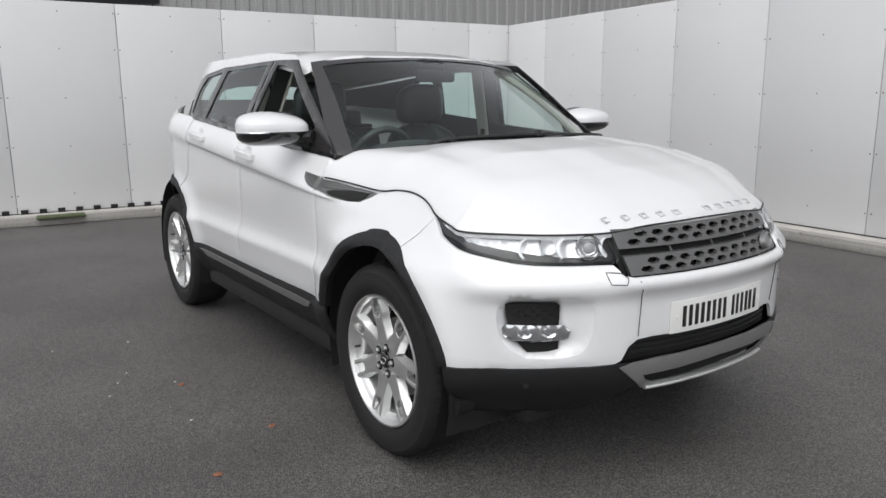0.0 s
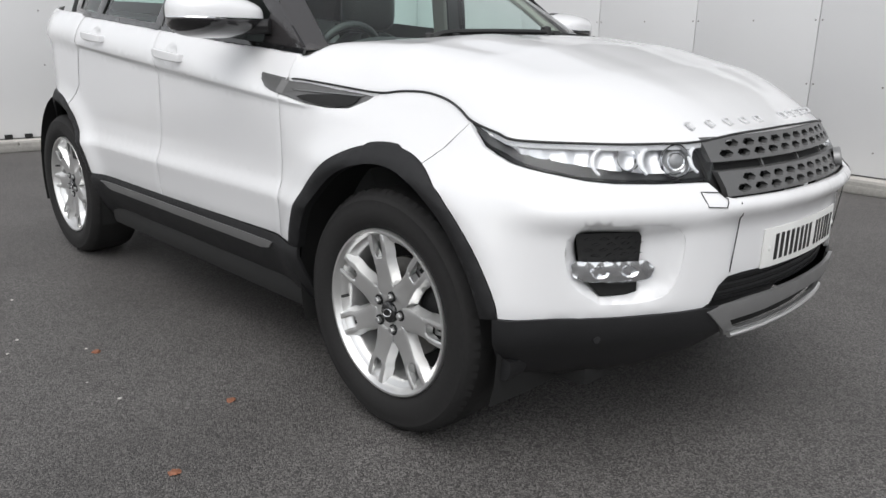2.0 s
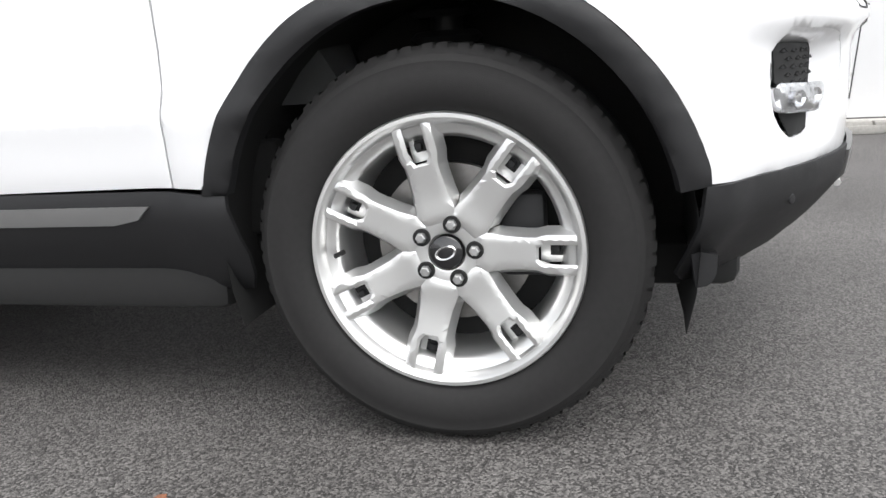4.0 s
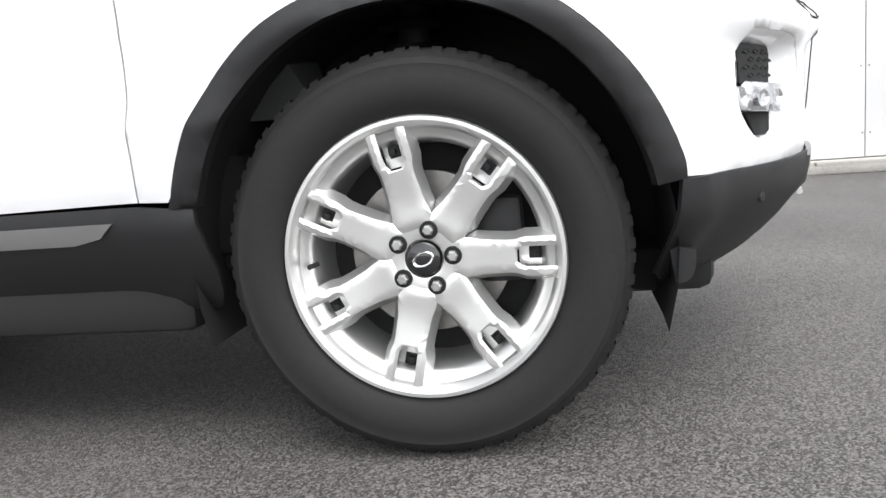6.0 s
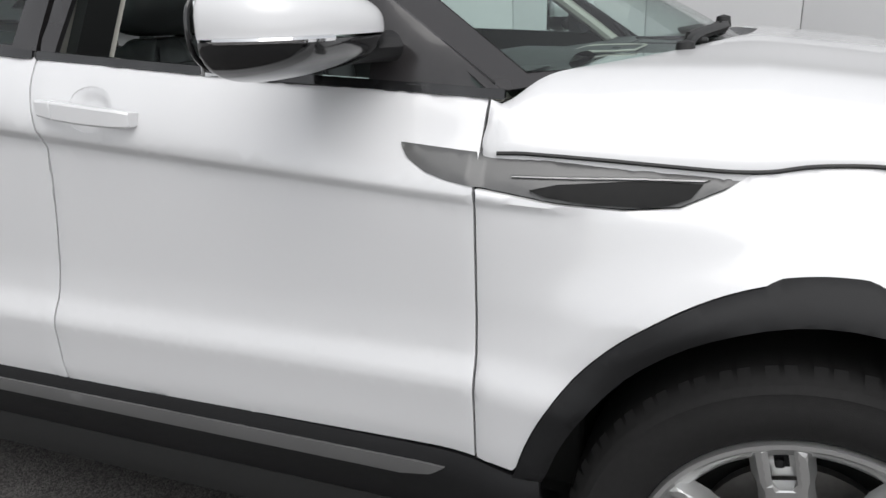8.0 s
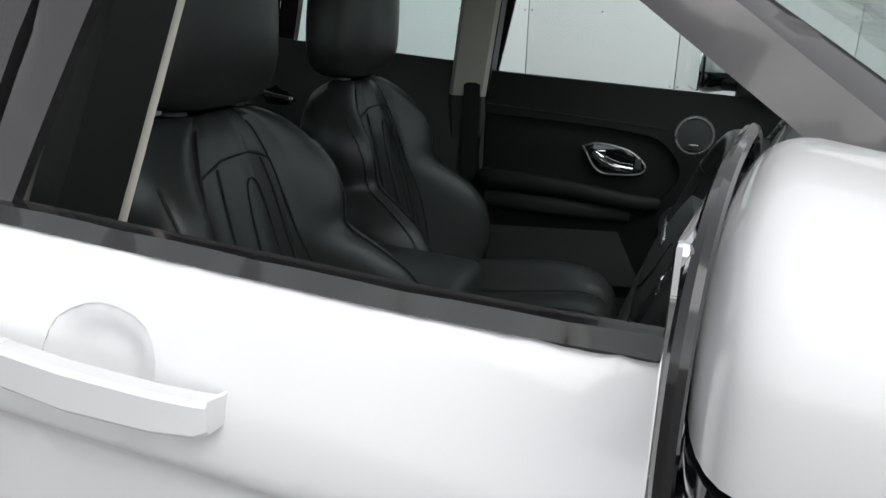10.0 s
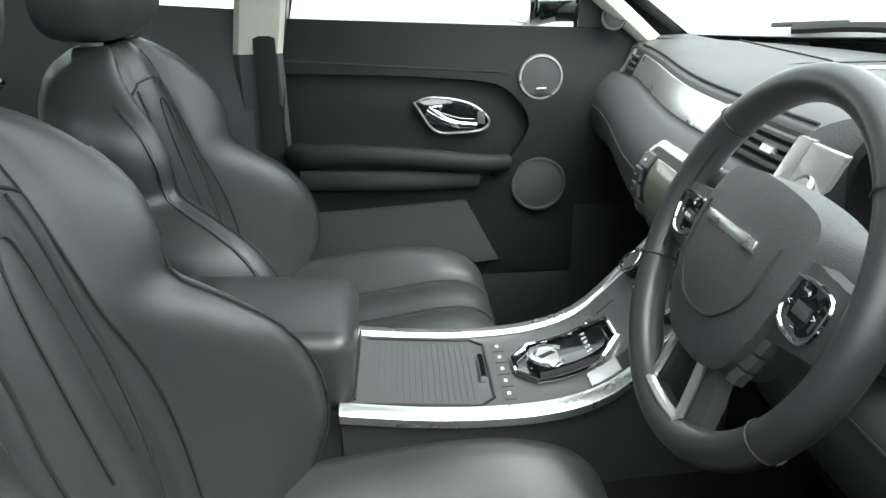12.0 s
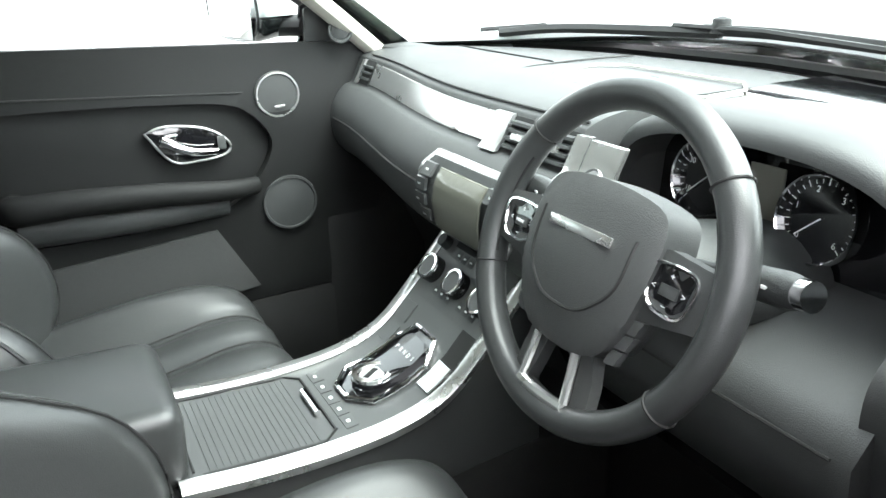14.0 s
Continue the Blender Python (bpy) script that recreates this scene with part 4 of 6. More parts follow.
v, f = sheet([FW_OPEN], lambda x, z, o: upper(x, z, o - 0.012), 0.06, 0.003, 0)
mesh_ob("front_window", [(a, -b, c) for a, b, c in v], f, GREENGLASS, car, "closed greenish front side window", flip=True)
# waist strip
for a, b in ((-0.50, -1.432), (-1.444, -2.5)):
    loop = [(a, waist(a) - 0.008), (a, waist(a) + 0.007), (b, waist(b) + 0.007), (b, waist(b) - 0.008)]
    panel("waist_strip", [loop], lambda x, z, o: upper(x, z, o + 0.006), GLOSSY, car, step=0.04, depth=0.012)
# roof rail: body-coloured gutter over the doors
rail = [(-1.09, 1.549), (-1.36, 1.556), (-2.02, 1.543), (-2.33, 1.505), (-3.1, 1.42), (-3.1, 1.5), (-2.4, 1.585), (-1.5, 1.60), (-1.15, 1.575)]
panel("roof_rail", [rail], lambda x, z, o: Vector((x, min(upper(x, z, o).y, -roof_half(x) * 0.985 - o) if z > 1.57 else upper(x, z, o).y, z)), PAINT, car, step=0.03, sharp=60)
# mirror sail
panel("mirror_sail", [[(-0.52, waist(-0.52) + 0.014), (-0.735, waist(-0.735) + 0.014), (-0.735, 1.24), (-0.70, 1.26)]], lambda x, z, o: upper(x, z, o - 0.004), TRIM, car, step=0.03, depth=0.01)


# door mirrors
def mirror_shell(grow=0.0):
    """A rounded shell, wide and shallow, blunt towards the back."""
    bm = bmesh.new()
    bmesh.ops.create_uvsphere(bm, u_segments=40, v_segments=24, radius=1)
    for q in bm.verts:
        x, y, z = q.co
        e = lambda t, p: math.copysign(abs(t) ** p, t)
        x, y, z = e(x, 0.7), e(y, 0.62), e(z, 0.66)
        back = x < 0
        q.co = Vector((x * (0.035 if back else 0.135), y * (0.158 + grow), z * (0.074 + grow) * (1 - 0.25 * max(0, x)) * (1 - 0.18 * max(0, y)) - 0.006 * max(0, y)))
    return bm


MIR = Vector((-0.812, -0.972, 1.232))
top_shell = mirror_shell()
bmesh.ops.bisect_plane(top_shell, geom=top_shell.verts[:] + top_shell.edges[:] + top_shell.faces[:], plane_co=(0, 0, -0.012), plane_no=(0, 0, 1), clear_inner=True)
top_shell.transform(Matrix.Translation(MIR) @ pose(0, 0, 0, 0, 0, -8))
low_shell = mirror_shell(0.0)
bmesh.ops.bisect_plane(low_shell, geom=low_shell.verts[:] + low_shell.edges[:] + low_shell.faces[:], plane_co=(0, 0, -0.012), plane_no=(0, 0, 1), clear_outer=True)
bmesh.ops.holes_fill(low_shell, edges=low_shell.edges[:])
low_shell.transform(Matrix.Translation(MIR + Vector((0, 0, -0.004))) @ pose(0, 0, 0, 0, 0, -8))
both_sides("mirror_cap", top_shell, PAINT, car, "white door mirror cap")
both_sides("mirror_base", low_shell, GLOSSY, car, "gloss black mirror underside")
both_sides("mirror_arm", tube(spline([(-0.795, -0.92, 1.187), (-0.745, -0.87, 1.194), (-0.70, -0.82, 1.196)], 4), lambda k: 0.050 + 0.006 * k, 14, flat=0.46), TRIM, car)
ring = [Vector((0.135 * math.sin(k) ** 0.7 if math.sin(k) > 0 else 0, -0.158 * math.copysign(abs(math.cos(k)) ** 0.62, math.cos(k)), -0.015)) for k in np.linspace(0.08, 1.45, 22)]
tfm = Matrix.Translation(MIR) @ pose(0, 0, 0, 0, 0, -8)
both_sides("mirror_indicator", tube([tfm @ q for q in ring], 0.005, 8), CHROME, car, "clear indicator strip")
both_sides("mirror_glass", box((0.006, 0.255, 0.120), MIR + Vector((-0.037, 0.004, -0.004)), 0.003, (0, 0, -8)), MIRROR, car)
both_sides("mirror_frame", tube([tfm @ Vector((-0.032, 0.150 * math.copysign(abs(math.cos(k)) ** 0.7, math.cos(k)), 0.069 * math.copysign(abs(math.sin(k)) ** 0.7, math.sin(k)))) for k in np.linspace(0.013, 2 * math.pi + 0.013, 73)[:-1]], 0.004, 8, closed=True, up=(1, 0, 0)), GLOSSY, car)


# door handles in their cups
def handle(x0, z0):
    """A flat-faced pull handle with its lock cap, bowed away from the door over a dish."""
    rings = []
    for d, h, w in ((-0.112, 0.012, 0.011), (-0.108, 0.024, 0.015), (-0.070, 0.031, 0.0175), (-0.066, 0.031, 0.0175), (-0.064, 0.029, 0.0165), (-0.062, 0.032, 0.0175), (0.0, 0.036, 0.018), (0.07, 0.032, 0.017), (0.102, 0.026, 0.0155), (0.110, 0.020, 0.013), (0.113, 0.004, 0.011)):
        x, z = x0 + d, z0 - 0.085 * d
        y = side(x, z).y - h
        rings.append([(x, y + 0.001, z + w - 0.004), (x, y + 0.004, z + w), (x, y + 0.016, z + w), (x, y + 0.016, z - w), (x, y + 0.004, z - w), (x, y + 0.001, z - w + 0.004)])
    both_sides("door_handle", loft(rings), PAINT, car, "white flat pull handle", sharp=28)
    loop = handle_cup(x0, z0)

    def dish(s, z, o=0.0):
        d = min(math.hypot(s - a, z - b) for a, b in loop)
        return side(s, z, o - 0.003 - 0.014 * sstep(0.0, 0.03, d))

    panel("handle_cup", [loop], dish, PAINT, car, step=0.009, depth=0.003, lip=0.0)


handle(*HANDLE_F)
handle(*HANDLE_R)

# wipers and cowl
cw = [(-0.52, -0.79), (-0.39, -0.66), (-0.22, -0.42), (-0.15, -0.2), (-0.13, 0)]
cw = cw + [(x, -y) for x, y in reversed(cw[:-1])]
cow = cw + [(x - 0.12, y * 0.97) for x, y in reversed(cw)]
panel("cowl", [cow], lambda x, y, o: Vector((x, y, 1.10 + 0.02 * (1 - abs(y)) + o)), TRIM, car, step=0.06, both=False)
for pts in ([(-0.25, -0.50, 1.155), (-0.24, -0.43, 1.185), (-0.195, -0.1, 1.195), (-0.20, 0.10, 1.194)], [(-0.20, 0.06, 1.19), (-0.26, 0.42, 1.18), (-0.33, 0.58, 1.165)]):
    part("wiper", join(tube(spline(pts, 5), 0.011, 6), tube([(p[0] - 0.015, p[1] + 0.06, p[2] + 0.004) for p in pts[1:]], 0.006, 6), lathe([(0, 0.03), (0.016, 0.025), (0.02, 0)], pose(*pts[0]), 14)), SEAL, car, "black wiper arm")
both_sides("washer_jet", box((0.04, 0.03, 0.014), (-0.235, -0.40, 1.178), 0.005), SEAL, car)

# tail, underside and bulkheads
bm = bmesh.new()
prof = [(-3.36, 0.35), (-3.44, 0.55), (-3.47, 0.9), (-3.38, 1.22), (-3.22, 1.36)]
rows = [[bm.verts.new((x + 0.10 * abs(k) ** 3, 0.62 * k * (1 - 0.05 * max(0, z - 1)), z)) for k in np.linspace(-1, 1, 13)] for x, z in prof]
for a, b in zip(rows, rows[1:]):
    for i in range(12):
        bm.faces.new((a[i], a[i + 1], b[i + 1], b[i]))
part("tailgate", bm, PAINT, car)
bm = bmesh.new()
rows = [[bm.verts.new((x + 0.06 * abs(k) ** 3, w * k, z)) for k in np.linspace(-1, 1, 9)] for x, z, w in ((-3.22, 1.36, 0.5), (-3.16, 1.48, 0.42))]
for a, b in zip(rows, rows[1:]):
    for i in range(8):
        bm.faces.new((a[i], a[i + 1], b[i + 1], b[i]))
part("rear_screen", bm, PRIVACY, car, "small tinted rear screen")
part("underbody", box((3.9, 1.30, 0.10), (-1.4, 0, 0.28), 0.03), DARK, car)
both_sides("underbody_side", box((1.72, 0.30, 0.10), (-1.33, -0.72, 0.29), 0.03), DARK, car)
part("engine_bay", box((0.9, 1.0, 0.5), (0.15, 0, 0.60), 0.05), DARK, car)
part("bulkhead", box((0.04, 1.40, 0.72), (-0.475, 0, 0.72), 0.01), DARK, car)


# ---- wheels ----
def wheel(cx):
    """One alloy wheel about its own axis, outer face towards -y; y is counted from the hub cap."""
    turn = pose(0, 0, 0, 90, 0, 0)
    rim_prof = [(0.205, -0.16), (0.212, -0.03), (0.222, -0.012), (0.236, -0.004), (0.243, 0.012), (0.249, 0.018), (0.256, 0.018), (0.259, 0.012), (0.259, 0.0), (0.255, -0.02), (0.25, -0.16)]
    w = part("wheel", lathe(rim_prof, turn, 96), ALLOY, car, "silver seven-spoke alloy wheel")
    r0, r1 = 0.252, WHEEL_R
    tp = [(0.250, -0.005), (0.258, 0.006), (0.268, 0.018), (0.285, 0.027), (0.305, 0.031), (0.325, 0.0295), (0.338, 0.026), (0.344, 0.0265), (0.354, 0.020), (0.364, 0.008), (0.370, -0.006), (0.3735, -0.022), (0.376, -0.10), (0.374, -0.18), (0.362, -0.21), (0.28, -0.22), (0.25, -0.19)]
    part("tyre", lathe(tp, turn, 120), RUBBER, w, "worn black tyre")
    # tread blocks round the shoulder
    verts, faces = [], []
    for k in range(72):
        a = 2 * math.pi * (k + 0.2 * (k % 2)) / 72
        for da, r, h in ((0, 0.3565, 0.0185), (0.05, 0.3565, 0.0185), (0.05, 0.3745, -0.006), (0, 0.3745, -0.006), (0, 0.3775, -0.06), (0.05, 0.3775, -0.06)):
            verts.append((r * math.cos(a + da), -h, r * math.sin(a + da)))
        b = 6 * k
        faces += [(b, b + 1, b + 2, b + 3), (b + 3, b + 2, b + 5, b + 4)]
    mesh_ob("tread", verts, faces, RUBBER, w, smooth=False)
    # spokes
    hub = -0.004

    def face_y(r):
        return hub + 0.012 * sstep(0.09, 0.235, r) - 0.010 * sstep(0.07, 0.03, r)

    outline = [(0.034, 0.0166), (0.076, 0.0370), (0.088, 0.0355), (0.110, 0.0315), (0.150, 0.0295), (0.166, 0.0300), (0.184, 0.0350), (0.243, 0.0365)]
    loop = outline + [(r, -y) for r, y in reversed(outline)]
    slot = [(0.168, 0.009), (0.179, 0.0175), (0.2395, 0.0185), (0.2395, -0.0185), (0.179, -0.0175), (0.168, -0.009)]

    def spoke_map(r, y, o=0.0):
        d = max(0.0, -o - 0.003)
        flare = 0.45 * d * sstep(0.075, 0.10, r) if abs(y) > 0.022 else -0.40 * d
        if abs(y) < 0.0225 and 0.17 < r < 0.18:
            r += 0.5 * d
        return Vector((r, -(face_y(math.hypot(r, y)) + o), y + math.copysign(min(flare, 0.012), y)))

    sv, sf = sheet([loop, slot], spoke_map, 0.010, 0.030, 0.002)
    me = None
    for k in range(7):
        if me is None:
            ob = mesh_ob("spoke", sv, sf, ALLOY, w, sharp=16)
            me = ob.data
        else:
            ob = new("spoke", me)
            ob.parent = w
        ob.matrix_basis = Matrix.Rotation(-radians(-1 + 360 / 7 * k), 4, "Y")
    # recessed floor of each slot
    for k in range(7):
        b = box((0.070, 0.004, 0.046), (0.206, 0.034, 0), 0.0015)
        h = join(box((0.046, 0.004, 0.022), (0.212, 0.0325, 0.001), 0.0015), box((0.014, 0.014, 0.014), (0.200, 0.026, 0.004), 0.003))
        for q in (b, h):
            q.transform(Matrix.Rotation(-radians(-1 + 360 / 7 * k), 4, "Y"))
        part("slot_floor", b, ALLOY, w)
        part("slot_hole", h, TRIM, w)
    part("hub_disc", lathe([(0.0, -0.022), (0.034, -0.022), (0.036, hub - 0.004), (0.040, hub - 0.003), (0.066, hub - 0.003), (0.070, hub - 0.012), (0.072, -0.03)], turn, 48), ALLOY, w)
    part("hub_cap", lathe([(0, 0.003), (0.027, 0.002), (0.031, -0.001), (0.033, -0.012)], turn, 40), GLOSSY, w, "black hub cap with a plain oval")
    part("cap_oval", lathe([(0.75, 0.0032), (0.9, 0.0045), (1.0, 0.0030)], pose(0, 0, 0, 90, 0, 0) @ pose(0, 0, 0, 0, 0, 20) @ Matrix.Diagonal((0.021, 0.013, 1, 1)), 28), CHROME, w)
    for k in range(5):
        a = radians(4 + 72 * k)
        at = pose(0.054 * math.cos(a), 0, 0.054 * math.sin(a)) @ turn
        part("bolt_well", lathe([(0.0, hub + 0.0012), (0.0148, hub + 0.0012), (0.0155, hub + 0.0025), (0.0166, hub + 0.001), (0.017, hub - 0.004)], at, 24), DARK, w)
        part("bolt", lathe([(0, 0.009), (0.007, 0.009), (0.0098, 0.006), (0.0110, -0.006)], at, 6), BOLT, w, smooth=False)
    part("valve", tube([(-0.205, 0.012, 0.0), (-0.213, -0.012, -0.002)], 0.005, 8), SEAL, w)
    part("brake_disc", lathe([(0.0, -0.075), (0.07, -0.075), (0.075, -0.06), (0.08, -0.085), (0.155, -0.085), (0.155, -0.105), (0.0, -0.105)], turn, 56), STEEL, w)
    cal = box((0.09, 0.05, 0.16), (0.135, 0.075, 0.02), 0.015)
    part("brake_caliper", cal, TRIM, w)
    # added near-black disc, stands in for the shade behind the spokes
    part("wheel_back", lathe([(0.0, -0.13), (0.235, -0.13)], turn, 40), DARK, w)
    w.matrix_basis = pose(cx, -0.895, WHEEL_R)
    return w


fw = wheel(0.0)
for m in (pose(BASE, -0.895, WHEEL_R, 0, 22, 0), pose(0, 0.895, WHEEL_R, 0, 0, 180), pose(BASE, 0.895, WHEEL_R, 0, 30, 180)):
    c = copy_thing(fw, m)
    c.parent = car

# ---- cabin ----
built_before = set(scene.objects)
LEATHER = material("black_leather", (0.034, 0.0355, 0.0355), 0.33, vary=0.12, grain=160, bump=0.12, bump_scale=700, patches=0.15, patch_scale=9)
SOFT = material("soft_dash_black", (0.046, 0.0475, 0.0475), 0.5, vary=0.1, grain=250, bump=0.25, bump_scale=700, patches=0.1, patch_scale=7)
HARD = material("grained_cabin_plastic", (0.034, 0.036, 0.036), 0.48, vary=0.12, grain=250, bump=0.3, bump_scale=800, patches=0.12, patch_scale=8)
CARPET = material("black_carpet", (0.008, 0.008, 0.008), 0.95, vary=0.4, grain=300, bump=0.5, bump_scale=600, patches=0.2, patch_scale=8)
SILVER = material("brushed_silver_trim", (0.70, 0.70, 0.69), 0.28, metal=0.9, vary=0.05, grain=500, patches=0.06, patch_scale=10)
CREAM = material("pale_pillar_trim", (0.52, 0.50, 0.45), 0.75, vary=0.05, grain=300, bump=0.1, bump_scale=700, patches=0.06)
STITCH = material("dark_seam_thread", (0.012, 0.012, 0.012), 0.7, vary=0.2)
PIANO = material("piano_black", (0.006, 0.006, 0.007), 0.08, patches=0.05, coat=0.8)
SCREEN = material("screen_glass", (0.13, 0.13, 0.11), 0.08, patches=0.06, patch_scale=4)
WHITEINK = material("white_legend", (0.75, 0.75, 0.75), 0.5)
BUTTON = material("grey_button", (0.06, 0.062, 0.062), 0.42, vary=0.08, patches=0.1)
RED = material("red_buckle", (0.55, 0.03, 0.05), 0.4, vary=0.05, patches=0.05)
DOORBLACK = material("door_lining_black", (0.0115, 0.0117, 0.0117), 0.55, spec=0.15, vary=0.12, grain=250, bump=0.25, bump_scale=800, patches=0.12, patch_scale=8)
CONSOLE = material("satin_console_grey", (0.060, 0.062, 0.062), 0.40, vary=0.06, grain=400, patches=0.06, patch_scale=8)
CLOTHGREY = material("grey_door_cloth", (0.04, 0.041, 0.041), 0.85, vary=0.2, grain=400, bump=0.3, bump_scale=900, patches=0.1)


def word(text, size, m, parent, name="legend", mat=None):
    """Short legend as flat lettering."""
    cu = bpy.data.curves.new(name, "FONT")
    cu.body, cu.size, cu.align_x, cu.align_y, cu.extrude = text, size, "CENTER", "CENTER", 0.0002
    tmp = bpy.data.objects.new(name, cu)
    me = bpy.data.meshes.new_from_object(tmp)
    bpy.data.objects.remove(tmp)
    me.materials.clear()
    me.materials.append(mat or WHITEINK)
    ob = new(name, me)
    ob.parent = parent
    ob.matrix_basis = m
    return ob


def extrude_profile(profile, y0, y1, n=2, bend=None):
    """A profile in x and z drawn along y."""
    return loft([[(p[0] + (bend(y) if bend else 0) - (0.34 * (y / 0.75) ** 2 * sstep(-0.60, -0.28, p[0]) if p[1] > 1.0 else 0), y, p[1]) for p in profile] for y in np.linspace(y0, y1, n)])


both_sides("floor_pan", box((2.6, 0.72, 0.03), (-1.75, -0.38, 0.345), 0.005), CARPET, car)
part("tunnel", box((1.2, 0.22, 0.3), (-1.15, 0, 0.47), 0.03), CARPET, car)
both_sides("kick_panel", box((0.35, 0.03, 0.55), (-0.60, -0.785, 0.62), 0.01), CARPET, car)
part("footwell_wall", box((0.03, 1.5, 0.6), (-0.46, 0, 0.62), 0.01, (0, -25, 0)), CARPET, car)


both_sides("sill_trim", box((1.5, 0.05, 0.20), (-1.15, -0.80, 0.46), 0.012), CARPET, car)


# seats
def seat(cy, dx, name):
    def ring_back(z, x, w, fwd, thick):
        pts = []
        for k in np.linspace(-1, 1, 25):
            b = sstep(0.42, 0.86, abs(k)) * fwd * (1 - 0.75 * sstep(0.90, 1.0, abs(k)))
            ch = -0.010 * math.exp(-((abs(k) - 0.40) / 0.05) ** 2) - 0.006 * math.exp(-((abs(k) - 0.16) / 0.04) ** 2) + 0.008 * math.cos(k * 9) * (1 - abs(k))
            pts.append((x + dx + b + ch - 0.035 * abs(k) ** 8, cy + w * k, z))
        for k in np.linspace(1, -1, 13):
            pts.append((x + dx - 1.45 * thick + 0.05 * abs(k) ** 4, cy + w * 0.97 * k, z))
        return pts

    rows = [(0.60, -1.43, 0.235, 0.06, 0.10), (0.66, -1.44, 0.255, 0.095, 0.13), (0.74, -1.46, 0.275, 0.15, 0.14), (0.82, -1.478, 0.280, 0.165, 0.14), (0.89, -1.495, 0.273, 0.145, 0.13), (0.94, -1.507, 0.255, 0.095, 0.12), (0.98, -1.517, 0.240, 0.050, 0.12),
            (1.03, -1.531, 0.246, 0.058, 0.11), (1.08, -1.545, 0.246, 0.055, 0.10), (1.125, -1.560, 0.232, 0.036, 0.09), (1.165, -1.574, 0.195, 0.014, 0.075), (1.19, -1.588, 0.14, 0.0, 0.05), (1.197, -1.60, 0.10, 0, 0.03)]
    tr = spline([Vector((r[0], r[1], r[2])) for r in rows], 4)
    tf = spline([Vector((r[3], r[4], 0)) for r in rows], 4)
    rings = [ring_back(a.x, a.y, a.z, b.x, b.y) for a, b in zip(tr, tf)]
    s = part(name, loft(rings), LEATHER, car, "black leather front seat", sharp=80)

    def surf(k, v):
        i = v * (len(tr) - 1)
        j = min(int(i), len(tr) - 2)
        c = min((k + 1) * 12, 23.999)
        m = int(c)
        a, b = (Vector(rings[q][m]).lerp(Vector(rings[q][m + 1]), c - m) for q in (j, j + 1))
        return a.lerp(b, i - j) + Vector((0.001, 0, 0))

    for k in (-0.42, 0.42):
        part("seam", tube([surf(k + 0.05 * math.copysign(1, k) * math.sin(5 * v), v) for v in np.linspace(0.08, 0.86, 30)], 0.002, 5), STITCH, s)
    loop = smooth2([(-0.25, 0.74), (-0.28, 0.60), (-0.30, 0.42), (-0.24, 0.26), (-0.12, 0.17), (0, 0.15), (0.12, 0.17), (0.24, 0.26), (0.30, 0.42), (0.28, 0.60), (0.25, 0.74)], 5)
    part("insert_seam", tube([surf(k, v) for k, v in loop], 0.002, 5), STITCH, s)
    part("insert_seam", tube([surf(k, v) for k, v in smooth2([(-0.09, 0.30), (-0.10, 0.5), (-0.07, 0.66), (0, 0.70), (0.07, 0.66), (0.10, 0.5), (0.09, 0.30)], 5)], 0.0018, 5), STITCH, s)
    for k in (-0.83, 0.83):
        part("bolster_seam", tube([surf(k, v) for v in np.linspace(0.05, 0.6, 20)], 0.0022, 5), STITCH, s)
    part("seam", tube([surf(k, 0.72 + 0.05 * (1 - k * k * 6)) for k in np.linspace(-0.4, 0.4, 12)], 0.002, 5), STITCH, s)

    for k, d in ((-0.92, 0.003), (0.92, 0.003)):
        part("piping", tube([surf(k, v) for v in np.linspace(0.05, 0.75, 26)], 0.003, 6), LEATHER, s)
    # cushion
    rings = []
    for x, z, w, lift, drop in ((-1.52, 0.60, 0.24, 0.03, 0.1), (-1.44, 0.625, 0.25, 0.05, 0.14), (-1.34, 0.635, 0.258, 0.06, 0.15), (-1.24, 0.645, 0.262, 0.062, 0.16), (-1.14, 0.66, 0.262, 0.055, 0.17), (-1.06, 0.672, 0.258, 0.04, 0.17), (-1.0, 0.668, 0.25, 0.026, 0.15), (-0.965, 0.645, 0.24, 0.015, 0.11), (-0.95, 0.61, 0.225, 0.005, 0.06)):
        r = []
        for k in np.linspace(-1, 1, 29):
            b = sstep(0.45, 0.8, abs(k)) * lift - 0.05 * sstep(0.86, 1.0, abs(k))
            pleat = (0.011 * abs(math.sin(k * 6.2 + 0.2)) - 0.008 * abs(math.cos(k * 6.2 + 0.2)) ** 8) * sstep(0.66, 0.52, abs(k))
            r.append((x + dx, cy + w * k, z + b + pleat))
        for k in np.linspace(1, -1, 9):
            r.append((x + dx, cy + w * k, z - drop))
        rings.append(r)
    dense = []
    for i in range(len(rings[0])):
        dense.append(spline([Vector(r[i]) for r in rings], 4))
    rings2 = [[c[j] for c in dense] for j in range(len(dense[0]))]
    part("cushion", loft(rings2), LEATHER, s, "pleated black leather cushion", sharp=80)
    for idx in (6, 14, 21):
        part("seam", tube([rings2[j][idx] + Vector((0, 0, 0.002)) for j in range(2, len(rings2) - 3)], 0.0022, 5), STITCH, s)
    part("seat_base", box((0.42, 0.42, 0.2), (-1.25 + dx, cy, 0.44), 0.03), HARD, s)

    # headrest on two posts
    hb = bmesh.new()
    bmesh.ops.create_uvsphere(hb, u_segments=36, v_segments=20, radius=1)
